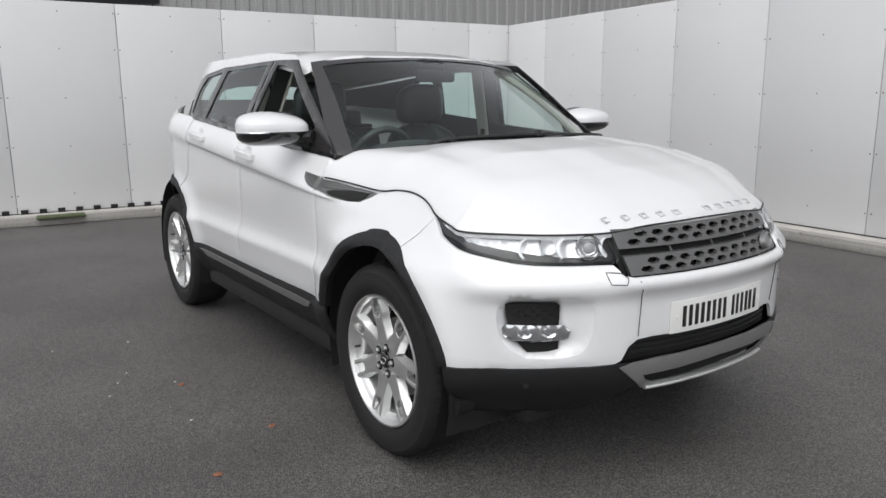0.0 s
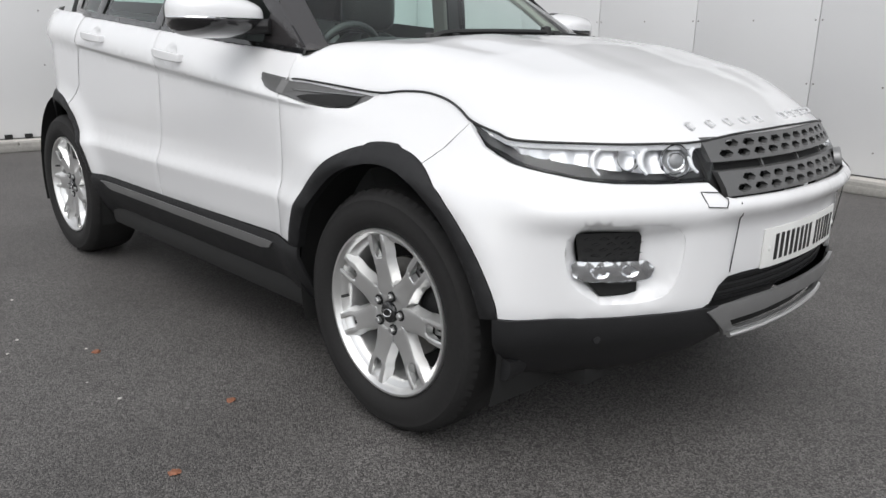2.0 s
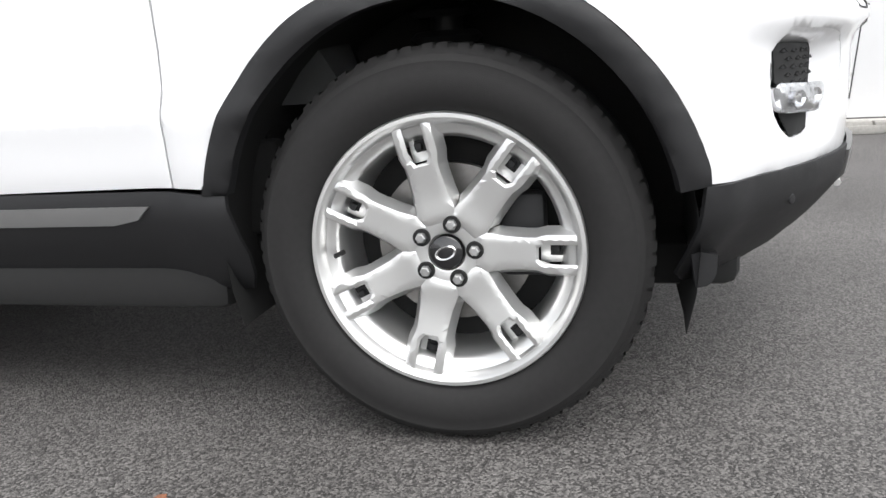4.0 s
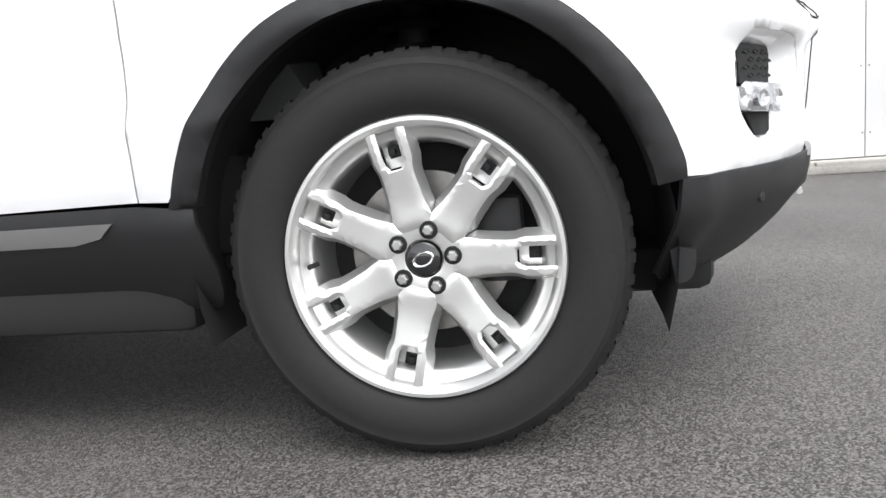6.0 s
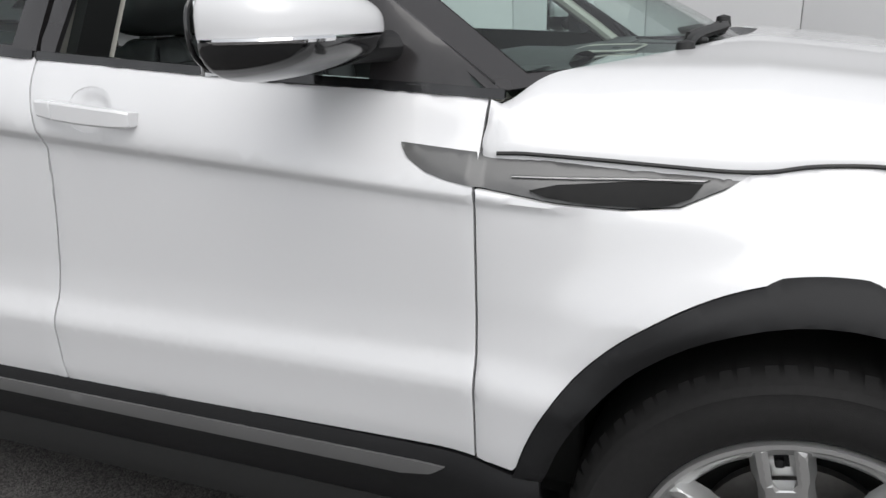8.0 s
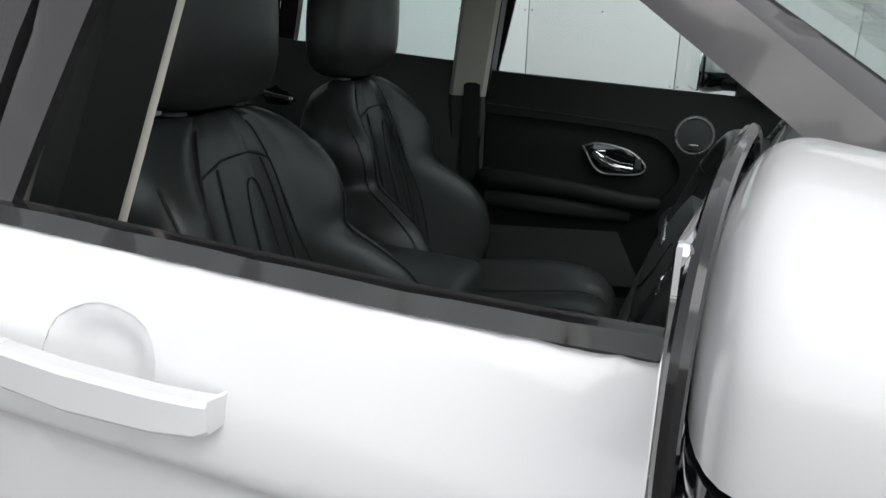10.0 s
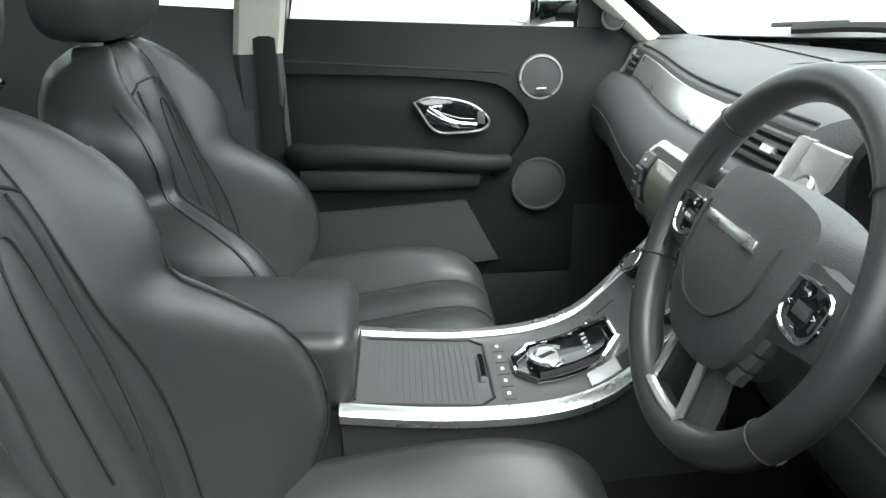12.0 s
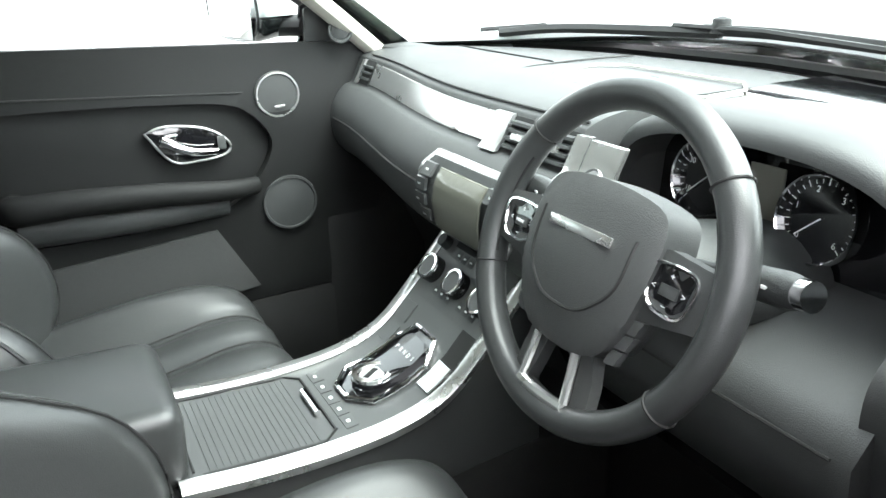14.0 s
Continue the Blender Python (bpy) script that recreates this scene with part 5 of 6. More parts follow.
    for q in hb.verts:
        e = lambda t, p: math.copysign(abs(t) ** p, t)
        q.co = Vector((0.075 * e(q.co.x, 0.6) - 0.02 * q.co.y ** 2 + 0.016 * q.co.z, 0.155 * e(q.co.y, 0.55) * (1 - 0.08 * q.co.z), 0.125 * e(q.co.z, 0.55)))
    hb.transform(pose(-1.608 + dx, cy, 1.325))
    part("headrest", hb, LEATHER, s, "padded black leather headrest", sharp=80)
    for sgn in (-1, 1):
        part("headrest_post", tube([(-1.625 + dx, cy + 0.075 * sgn, 1.16), (-1.612 + dx, cy + 0.075 * sgn, 1.27)], 0.0075, 10), CHROME, s)
        part("post_collar", lathe([(0.008, 0.012), (0.017, 0.010), (0.019, 0)], pose(-1.615 + dx, cy + 0.075 * sgn, 1.192), 16), HARD, s)
    return s


seat(-0.37, 0.0, "driver_seat")
seat(0.37, -0.02, "passenger_seat")
part("rear_bench", join(box((0.5, 1.2, 0.2), (-2.25, 0, 0.58), 0.06), box((0.16, 1.2, 0.6), (-2.52, 0, 0.86), 0.06, (0, -18, 0))), LEATHER, car, "black leather rear bench")
for y in (-0.36, 0.36, 0):
    part("rear_headrest", box((0.09, 0.24, 0.13 if y else 0.1), (-2.63, y, 1.215), 0.035), LEATHER, car)
part("parcel_shelf", box((0.6, 1.2, 0.03), (-2.95, 0, 1.16), 0.01), HARD, car)
part("seat_belt_buckle", box((0.050, 0.018, 0.030), (-1.235, -0.140, 0.655), 0.006, (0, 25, 0)), RED, car, "red seat belt buckle button")

# dashboard
DASH = [(-0.22, 1.108), (-0.45, 1.116), (-0.58, 1.115), (-0.66, 1.108), (-0.695, 1.098), (-0.705, 1.088), (-0.727, 1.045), (-0.748, 1.036), (-0.770, 1.018), (-0.788, 0.99), (-0.794, 0.955), (-0.786, 0.915), (-0.765, 0.885), (-0.735, 0.86), (-0.66, 0.78), (-0.5, 0.62), (-0.3, 0.62)]


def dash_bend(y):
    return 0.075 * sstep(0.1, 0.75, abs(y)) - 0.045


def soft_profile(p, n=4):
    q = spline([(a, b, 0) for a, b in p], n)
    return [(a.x, a.y) for a in q]


left_dash = extrude_profile(soft_profile(DASH), 0.775, -0.175, 20, dash_bend)
dash = part("dashboard", left_dash, SOFT, car, "black soft-touch dashboard with silver trim", sharp=60)
RIGHT = [(-0.22, 1.108), (-0.45, 1.116), (-0.58, 1.116), (-0.66, 1.11), (-0.70, 1.09), (-0.72, 1.05), (-0.76, 1.0), (-0.80, 0.96), (-0.805, 0.91), (-0.785, 0.82), (-0.74, 0.72), (-0.66, 0.66), (-0.5, 0.62), (-0.3, 0.62)]
part("dash_end", extrude_profile(soft_profile(RIGHT), -0.625, -0.775, 8, dash_bend), SOFT, dash, sharp=60)
GAUGE = [(-0.22, 1.108), (-0.45, 1.114), (-0.57, 1.112), (-0.590, 1.10), (-0.600, 1.06), (-0.610, 0.95), (-0.72, 0.915), (-0.79, 0.90), (-0.80, 0.86), (-0.78, 0.80), (-0.74, 0.72), (-0.66, 0.66), (-0.5, 0.62), (-0.3, 0.62)]
part("gauge_wall", extrude_profile(GAUGE, -0.16, -0.635, 4), PIANO, dash)
KNEE = [(-0.585, 0.958), (-0.70, 0.935), (-0.78, 0.915), (-0.806, 0.885), (-0.80, 0.83), (-0.77, 0.77), (-0.70, 0.685), (-0.6, 0.64), (-0.5, 0.61)]
part("knee_panel", extrude_profile(KNEE, -0.20, -0.64, 4), SOFT, dash, "soft lower dash panel", sharp=50)
part("seam", tube([(-0.808, y, 0.885) for y in np.linspace(-0.24, -0.62, 6)], 0.002, 5), STITCH, dash)
# hood over the gauges
hood = []
for x, sy2, sz in ((-0.50, 0.235, 0.128), (-0.56, 0.24, 0.138), (-0.635, 0.24, 0.140), (-0.680, 0.232, 0.134), (-0.690, 0.225, 0.124)):
    hood.append([(x - 0.02 * math.sin(a), -0.395 + sy2 * math.copysign(abs(math.cos(a)) ** 0.7, math.cos(a)), 1.0 + sz * abs(math.sin(a)) ** 0.75) for a in np.linspace(0, math.pi, 30)])
inner_h = [[(x, -0.395 + (y + 0.395) * 0.94, 1.0 + (z - 1.0) * 0.90) for x, y, z in r] for r in reversed(hood)]
part("gauge_hood", loft(hood + inner_h, close=False), SOFT, dash, "padded instrument hood", sharp=70)
for y, ticks in ((-0.278, ("10", "30", "50")), (-0.441, ("0", "1", "2", "3", "6"))):
    g_at = pose(-0.632, y * 1.03, 1.037 if y > -0.3 else 1.028, 0, -80, 0) @ Matrix.Scale(0.93, 4)
    part("gauge_ring", lathe([(0.050, -0.004), (0.0515, 0.016), (0.0535, 0.018), (0.0555, 0.014), (0.056, -0.004)], g_at, 48), CHROME, dash)
    part("gauge_face", lathe([(0, 0.002), (0.0505, 0.002)], g_at, 40), PIANO, dash)
    face = g_at @ pose(0, 0, 0, 0, 0, -90)
    angles = [215, 150, 95] if len(ticks) == 3 else [225, 165, 110, 50, -45]
    for tx, a in zip(ticks, angles):
        a = radians(a)
        word(tx, 0.011, face @ pose(0.036 * math.cos(a), 0.036 * math.sin(a), 0.004), dash)
    for k in range(25):
        a = radians(225 - 270 * k / 24)
        part("gauge_tick", box((0.005 if k % 3 else 0.008, 0.0009, 0.0006), (0, 0, 0), 0), WHITEINK, dash, smooth=False).matrix_basis = face @ pose(0.045 * math.cos(a), 0.045 * math.sin(a), 0.004, 0, 0, math.degrees(a))
    nd = part("gauge_needle", box((0.040, 0.0016, 0.001), (0.018, 0, 0), 0), WHITEINK, dash, smooth=False)
    nd.matrix_basis = face @ pose(0, 0, 0.006, 0, 0, 222)
part("info_display", box((0.004, 0.05, 0.07), (-0.625, -0.37, 1.035), 0.001), SCREEN, dash)


def on_dash(y, z, out=0.0):
    """A place on the dashboard's face."""
    zs_, xs_ = [0.86, 0.885, 0.915, 0.955, 0.99, 1.022, 1.038, 1.045, 1.088, 1.098], [-0.735, -0.765, -0.786, -0.794, -0.788, -0.766, -0.746, -0.727, -0.705, -0.695]
    return Vector((float(np.interp(z, zs_, xs_)) + dash_bend(y) - out, y, z))


def dash_panel(name, loop, mat, out, label="", step=0.02, depth=0.008):
    lift = 0.007 if name in ("screen_frame", "screen_panel", "touch_screen", "menu_button", "button_mark") else 0.0
    loop = [(y, z + lift) for y, z in loop]
    v, f = sheet([loop], lambda y, z, o: on_dash(y, z, out + o), step, depth, 0.001)
    return mesh_ob(name, v, f, mat, dash, label, flip=True)


dash_panel("trim_strip", [(0.655, 1.088), (0.02, 1.088), (0.02, 1.047), (0.655, 1.047)], SILVER, 0.004, "brushed silver trim strip", 0.012)
dash_panel("vent_surround", [(0.028, 1.092), (-0.018, 1.092), (-0.018, 1.042), (0.028, 1.042)], SILVER, 0.011)
dash_panel("vent_surround", [(-0.172, 1.09), (-0.20, 1.09), (-0.20, 1.03), (-0.172, 1.03)], SILVER, 0.012)
dash_panel("start_plate", [(-0.203, 1.088), (-0.262, 1.086), (-0.262, 1.0), (-0.203, 1.008)], SILVER, 0.013)
st = Matrix.Translation(on_dash(-0.232, 1.045, 0.014)) @ Vector((-0.8, 0, 0.6)).to_track_quat("Z", "Y").to_matrix().to_4x4()
part("start_button", lathe([(0, 0.004), (0.012, 0.004), (0.014, 0.002), (0.0155, 0.005), (0.017, 0.001)], st, 28), SATIN, dash, "round grey start button")
dash_panel("centre_vent", [(-0.018, 1.09), (-0.172, 1.09), (-0.172, 1.046), (-0.018, 1.046)], DARK, 0.003)
for k in range(4):
    dash_panel("vent_slat", [(-0.022, 1.085 - 0.0105 * k), (-0.168, 1.085 - 0.0105 * k), (-0.168, 1.081 - 0.0105 * k), (-0.022, 1.081 - 0.0105 * k)], HARD, 0.012, "", 0.04, 0.01)
for y in (-0.055, -0.135):
    dash_panel("vent_tab", [(y + 0.014, 1.071), (y - 0.014, 1.071), (y - 0.014, 1.064), (y + 0.014, 1.064)], SILVER, 0.016)
dash_panel("side_vent", [(0.735, 1.092), (0.66, 1.092), (0.66, 1.044), (0.735, 1.044)], DARK, 0.004)
dash_panel("vent_tab", [(0.735, 1.092), (0.72, 1.092), (0.72, 1.044), (0.735, 1.044)], SILVER, 0.010)
for k in range(3):
    dash_panel("vent_slat", [(0.718, 1.082 - 0.012 * k), (0.664, 1.082 - 0.012 * k), (0.664, 1.078 - 0.012 * k), (0.718, 1.078 - 0.012 * k)], HARD, 0.010, "", 0.04, 0.008)
dash_panel("screen_frame", [(0.115, 1.018), (-0.115, 1.018), (-0.14, 0.995), (-0.14, 0.93), (-0.105, 0.893), (0.105, 0.893), (0.14, 0.93), (0.14, 0.995)], SILVER, 0.006, "silver octagonal screen surround", 0.015)
dash_panel("screen_panel", [(0.108, 1.011), (-0.108, 1.011), (-0.131, 0.99), (-0.131, 0.934), (-0.10, 0.901), (0.10, 0.901), (0.131, 0.934), (0.131, 0.99)], HARD, 0.009, "", 0.015, 0.003)
dash_panel("touch_screen", [(0.062, 1.002), (-0.075, 1.002), (-0.075, 0.908), (0.062, 0.908)], SCREEN, 0.017, "", 0.012, 0.004)
for sgn in (1, -1):
    for k in range(4):
        y, z = sgn * (0.096 + 0.012 * min(k, 3 - k)), 0.994 - 0.024 * k
        dash_panel("menu_button", [(y + 0.016, z + 0.009), (y - 0.016, z + 0.009), (y - 0.016, z - 0.009), (y + 0.016, z - 0.009)], BUTTON, 0.017, "", 0.03, 0.006)
        dash_panel("button_mark", [(y + 0.005, z + 0.0015), (y - 0.005, z + 0.0015), (y - 0.005, z - 0.0015), (y + 0.005, z - 0.0015)], WHITEINK, 0.0185, "", 0.03, 0.001)
# stitched seams and the speaker outline on the dash top
for pts in ([(-0.692 + dash_bend(y), y, 1.102) for y in np.linspace(0.72, -0.17, 16)],):
    part("seam", tube(pts, 0.002, 5), STITCH, dash)
part("seam", tube([(-0.795 + dash_bend(y), y, 0.968) for y in np.linspace(0.74, 0.15, 12)], 0.002, 5), STITCH, dash)
tops = lambda x: float(np.interp(x, [-0.7, -0.58, -0.45, -0.28], [1.098, 1.115, 1.116, 1.110])) + 0.0015
part("seam", tube([(x, 0.22, tops(x)) for x in np.linspace(-0.66, -0.32, 8)], 0.0018, 5), STITCH, dash)
part("seam", tube([(-0.50, y, tops(-0.50)) for y in np.linspace(0.24, 0.6, 8)], 0.0018, 5), STITCH, dash)
grille_line = [(-0.56, 0.14), (-0.60, 0.10), (-0.60, -0.16), (-0.56, -0.20), (-0.48, -0.20), (-0.44, -0.16), (-0.44, 0.10), (-0.48, 0.14)]
part("dash_speaker_edge", tube([(x, y, tops(x) + 0.001) for x, y in resample(grille_line, 0.03)], 0.0025, 5, closed=True), CREAM, dash)
part("sensor_dome", lathe([(0, 0.012), (0.01, 0.009), (0.015, 0)], pose(-0.50, -0.03, 1.110), 16), HARD, dash)
part("glass_edge", tube([(-0.30, 0.68, 1.098), (-0.22, 0.4, 1.106), (-0.19, 0, 1.108), (-0.22, -0.4, 1.106), (-0.30, -0.68, 1.098)], 0.012, 6), SEAL, dash)

# steering wheel, built about its axis and then tilted
# local frame: x to the wheel's right, y up, z towards the driver
SW = Matrix.Translation((-0.856, -0.383, 1.062)) @ Matrix.Rotation(radians(21), 4, "Y") @ Matrix.Scale(0.94, 4) @ Matrix(((0, 0, -1, 0), (-1, 0, 0, 0), (0, 1, 0, 0), (0, 0, 0, 1)))
ring_pts = [Vector((0.172 * math.cos(a), 0.172 * math.sin(a), 0)) for a in np.linspace(0, 2 * math.pi, 97)[:-1]]
sw = part("steering_wheel", tube(ring_pts, 0.0172, 18, closed=True, flat=1.12, up=(0, 0, 1)), LEATHER, car, "black leather three-spoke steering wheel", sharp=80)
sw.matrix_basis = SW
for a in (40, 140, 200, 325):
    a = radians(a)
    c = Vector((0.172 * math.cos(a), 0.172 * math.sin(a), 0))
    rr_ = [c + 0.0182 * (math.cos(b) * c.normalized() + 1.1 * math.sin(b) * Vector((0, 0, 1))) for b in np.linspace(0, 2 * math.pi, 20)[:-1]]
    part("rim_seam", tube(rr_, 0.0014, 5, closed=True), STITCH, sw)
for a0, a1 in ((150, 196), (-16, 30)):
    st_ = []
    for k in range(26):
        a = radians(a0 + (a1 - a0) * k / 25)
        p = Vector((0.1555 * math.cos(a), 0.1555 * math.sin(a), 0.006))
        st_.append(p)
    part("rim_stitching", tube(st_, lambda k: 0.0016 + 0.0012 * (int(k * 50) % 2), 5), STITCH, sw)


def flat_part(name, loop, z, mat, parent, label="", dome=0.0, depth=0.012, step=0.012, smooth=True):
    cx_, cy_ = sum(p[0] for p in loop) / len(loop), sum(p[1] for p in loop) / len(loop)
    big = max(math.hypot(p[0] - cx_, p[1] - cy_) for p in loop)
    v, f = sheet([loop], lambda a, b, o: Vector((a, b, z + o + dome * (1 - min(1, math.hypot(a - cx_, b - cy_) / big) ** 2))), step, depth, 0.002)
    return mesh_ob(name, v, f, mat, parent, label, smooth=smooth, sharp=50)


pad = smooth2([(-0.092, 0.048), (-0.072, 0.073), (0, 0.082), (0.072, 0.073), (0.092, 0.048), (0.092, 0.0), (0.080, -0.052), (0.054, -0.088), (0, -0.097), (-0.054, -0.088), (-0.080, -0.052), (-0.092, 0.0), (-0.092, 0.048)], 4)[:-1]
flat_part("airbag_cover", pad, 0.012, SOFT, sw, "padded airbag cover", dome=0.020, depth=0.05)
cover = lambda a, b: 0.0125 + 0.020 * (1 - min(1, math.hypot(a, b + 0.008) / 0.108) ** 2)
line = smooth2([(-0.070, 0.036), (-0.066, -0.012), (-0.044, -0.040), (-0.020, -0.052), (0.020, -0.052), (0.044, -0.040), (0.066, -0.012), (0.070, 0.036)], 4)
part("cover_crease", tube([(a, b, cover(a, b)) for a, b in line], 0.0020, 5), STITCH, sw)
part("name_badge", box((0.096, 0.011, 0.004), (0, 0.026, cover(0, 0.026) - 0.001), 0.0012), SILVER, sw, "plain silver bar badge")
for s_ in (-1, 1):
    sp = [(s_ * 0.066, 0.034), (s_ * 0.10, 0.040), (s_ * 0.160, 0.034), (s_ * 0.163, 0.0), (s_ * 0.158, -0.022), (s_ * 0.115, -0.030), (s_ * 0.072, -0.038)]
    sp = sp if s_ < 0 else list(reversed(sp))
    flat_part("spoke", sp, 0.006, SOFT, sw, "", dome=0.004, depth=0.02)
    bez = smooth2([(s_ * 0.086, 0.014), (s_ * 0.094, 0.027), (s_ * 0.135, 0.027), (s_ * 0.145, 0.016), (s_ * 0.140, -0.010), (s_ * 0.125, -0.018), (s_ * 0.096, -0.012), (s_ * 0.086, 0.014)], 3)[:-1]
    part("switch_bezel", tube([(a, b, 0.0125) for a, b in bez], 0.0022, 6, closed=True), CHROME, sw)
    flat_part("switch_pad", [(a * 0.98, b) for a, b in (bez if s_ < 0 else reversed(bez))], 0.0105, PIANO, sw, depth=0.004)
    flat_part("mode_button", [(s_ * 0.115 - 0.011, -0.001), (s_ * 0.115 + 0.011, -0.001), (s_ * 0.115 + 0.011, 0.010), (s_ * 0.115 - 0.011, 0.010)], 0.0135, BUTTON, sw, depth=0.003)
    if s_ < 0:
        word("MODE", 0.0052, pose(-0.115, 0.0045, 0.0142), sw)
    for tx, a, b in (("+", 0, 0.0185), ("–", 0, -0.0095), ("<", -0.018, 0.005), (">", 0.018, 0.005)):
        word(tx, 0.009, pose(s_ * 0.115 + a, b, 0.0126), sw)
    for k in range(3):
        bx = [(s_ * (0.083 - 0.006 * k), -0.036 - 0.018 * k), (s_ * (0.098 - 0.006 * k), -0.034 - 0.018 * k), (s_ * (0.092 - 0.006 * k), -0.050 - 0.018 * k), (s_ * (0.077 - 0.006 * k), -0.052 - 0.018 * k)]
        flat_part("side_button", bx if s_ < 0 else list(reversed(bx)), 0.008, BUTTON, sw, depth=0.01)
    lowsp = [(s_ * 0.018, -0.078), (s_ * 0.045, -0.074), (s_ * 0.058, -0.12), (s_ * 0.062, -0.158), (s_ * 0.045, -0.163), (s_ * 0.034, -0.155), (s_ * 0.026, -0.12)]
    flat_part("lower_spoke", lowsp if s_ < 0 else list(reversed(lowsp)), 0.004, SOFT, sw, depth=0.018)
    part("spoke_trim", tube([(s_ * 0.030, -0.088, 0.010), (s_ * 0.033, -0.12, 0.009), (s_ * 0.036, -0.150, 0.009)], 0.0052, 8), SILVER, sw)
part("spoke_trim", tube([(x, -0.152 - 0.004 * math.cos(x * 30), 0.010) for x in np.linspace(-0.038, 0.038, 9)], 0.0062, 8), SILVER, sw)
part("column_shroud", loft([[(x, -0.37 + w * math.cos(a), z + w * 0.8 * math.sin(a)) for a in np.linspace(0, 2 * math.pi, 24)[:-1]] for x, z, w in ((-0.82, 1.03, 0.052), (-0.78, 1.022, 0.064), (-0.70, 1.0, 0.078), (-0.56, 0.97, 0.08))]), HARD, car, sharp=60)
for s_, ln in ((-1, 0.188), (1, 0.165)):
    a, b = Vector((-0.79, -0.394 + s_ * 0.055, 1.062)), Vector((-0.82, -0.394 + s_ * ln, 1.092))
    stalk = part("column_stalk", tube([a, a.lerp(b, 0.35), a.lerp(b, 0.45), a.lerp(b, 0.9), b], lambda k: (0.007, 0.008, 0.0145, 0.0155, 0.013)[min(4, int(k * 4.01))], 14), HARD, car, "black column stalk")
    part("stalk_tip", tube([b, b + (b - a).normalized() * 0.012], 0.0125, 14), CHROME, stalk)
    for k in range(4):
        part("stalk_mark", box((0.001, 0.006, 0.003), a.lerp(b, 0.5 + 0.1 * k) + Vector((-0.0152, 0, 0.004)), 0), WHITEINK, stalk, smooth=False)

# centre console with its rising stack
RAIL = [(-1.335, 0.765), (-1.225, 0.752), (-1.125, 0.748), (-1.035, 0.755), (-0.965, 0.78), (-0.905, 0.835), (-0.845, 0.90), (-0.795, 0.955)]
RAILS = spline([(a, 0, b) for a, b in RAIL], 6)


def deck(x):
    return float(np.interp(x, [q.x for q in RAILS], [q.z for q in RAILS])) - 0.008


def deck_at(x, y, out=0.0):
    a, b = deck(x - 0.005), deck(x + 0.005)
    n = Vector((-(b - a), 0, 0.01)).normalized()
    return Vector((x, y, deck(x))) + n * out


def console_half(x):
    return float(np.interp(x, [-1.33, -1.0, -0.85, -0.79], [0.118, 0.122, 0.120, 0.118]))


xs = np.linspace(-1.33, -0.795, 26)
rings = []
for x in xs:
    w, z = console_half(x), deck(x)
    foot = min(z - 0.06, 0.62)
    rings.append([(x, -w - 0.006, z), (x, w + 0.006, z), (x, w + 0.002, z - 0.03), (x, w - 0.01, z - 0.10), (x + 0.01, w - 0.02, 0.36), (x + 0.01, -w + 0.02, 0.36), (x, -w + 0.01, z - 0.10), (x, -w - 0.002, z - 0.03)])
console = part("centre_console", loft(rings), CONSOLE, car, "dark centre console with silver rails")
for s_ in (-1, 1):
    rr_ = []
    for x in xs:
        w, z = console_half(x), deck(x)
        rr_.append([(x, s_ * (w - 0.010), z + 0.002), (x, s_ * (w - 0.006), z + 0.009), (x, s_ * (w + 0.010), z + 0.009), (x, s_ * (w + 0.017), z + 0.002), (x, s_ * (w + 0.014), z - 0.012), (x, s_ * (w - 0.006), z - 0.008)])
    part("console_rail", loft(rr_), SILVER, console, "brushed silver rail", sharp=50)


def deck_panel(name, loop, mat, out, label="", depth=0.004, step=0.02, parent=None):
    v, f = sheet([loop], lambda x, y, o: deck_at(x, y, out + o), step, depth, 0.0008)
    return mesh_ob(name, v, f, mat, parent or console, label)


for k in range(17):
    x = -1.29 + 0.009 * k
    deck_panel("tambour_slat", [(x, -0.096), (x + 0.0082, -0.096), (x + 0.0082, 0.096), (x, 0.096)], BUTTON, 0.0022, step=0.05)
part("tambour_pull", tube([deck_at(-1.128, y, 0.006) for y in (-0.035, 0.035)], 0.005, 8), CHROME, console)
part("tambour_edge", tube([deck_at(x, y, 0.001) for x, y in ((-1.30, 0.101), (-1.14, 0.101), (-1.118, 0.08), (-1.118, -0.08), (-1.14, -0.101), (-1.30, -0.101))], 0.0025, 6), SEAL, console)
for k in range(5):
    y = 0.072 - 0.036 * k
    deck_panel("console_switch", [(-1.105, y - 0.016), (-1.087, y - 0.016), (-1.087, y + 0.016), (-1.105, y + 0.016)], BUTTON, 0.002)
    deck_panel("switch_mark", [(-1.099, y - 0.004), (-1.094, y - 0.004), (-1.094, y + 0.004), (-1.099, y + 0.004)], WHITEINK, 0.0024, depth=0.001)
octa = [(-1.078, 0.022), (-1.05, 0.056), (-0.962, 0.056), (-0.932, 0.030), (-0.932, -0.030), (-0.962, -0.056), (-1.05, -0.056), (-1.078, -0.022)]
deck_panel("selector_well", list(reversed(octa)), PIANO, 0.002, "gloss black selector surround")
part("selector_ring", tube([deck_at(x, y, 0.005) for x, y in resample(octa, 0.02)], 0.0045, 8, closed=True), CHROME, console)
kp = Matrix.Translation(deck_at(-1.028, 0, 0.0)) @ Vector((0.0, 0, 1)).to_track_quat("Z", "X").to_matrix().to_4x4()
part("selector_knob", lathe([(0.033, 0.0), (0.033, 0.010), (0.030, 0.014), (0.023, 0.014), (0.022, 0.011), (0, 0.011)], kp, 44), PIANO, console, "rotary gear selector")
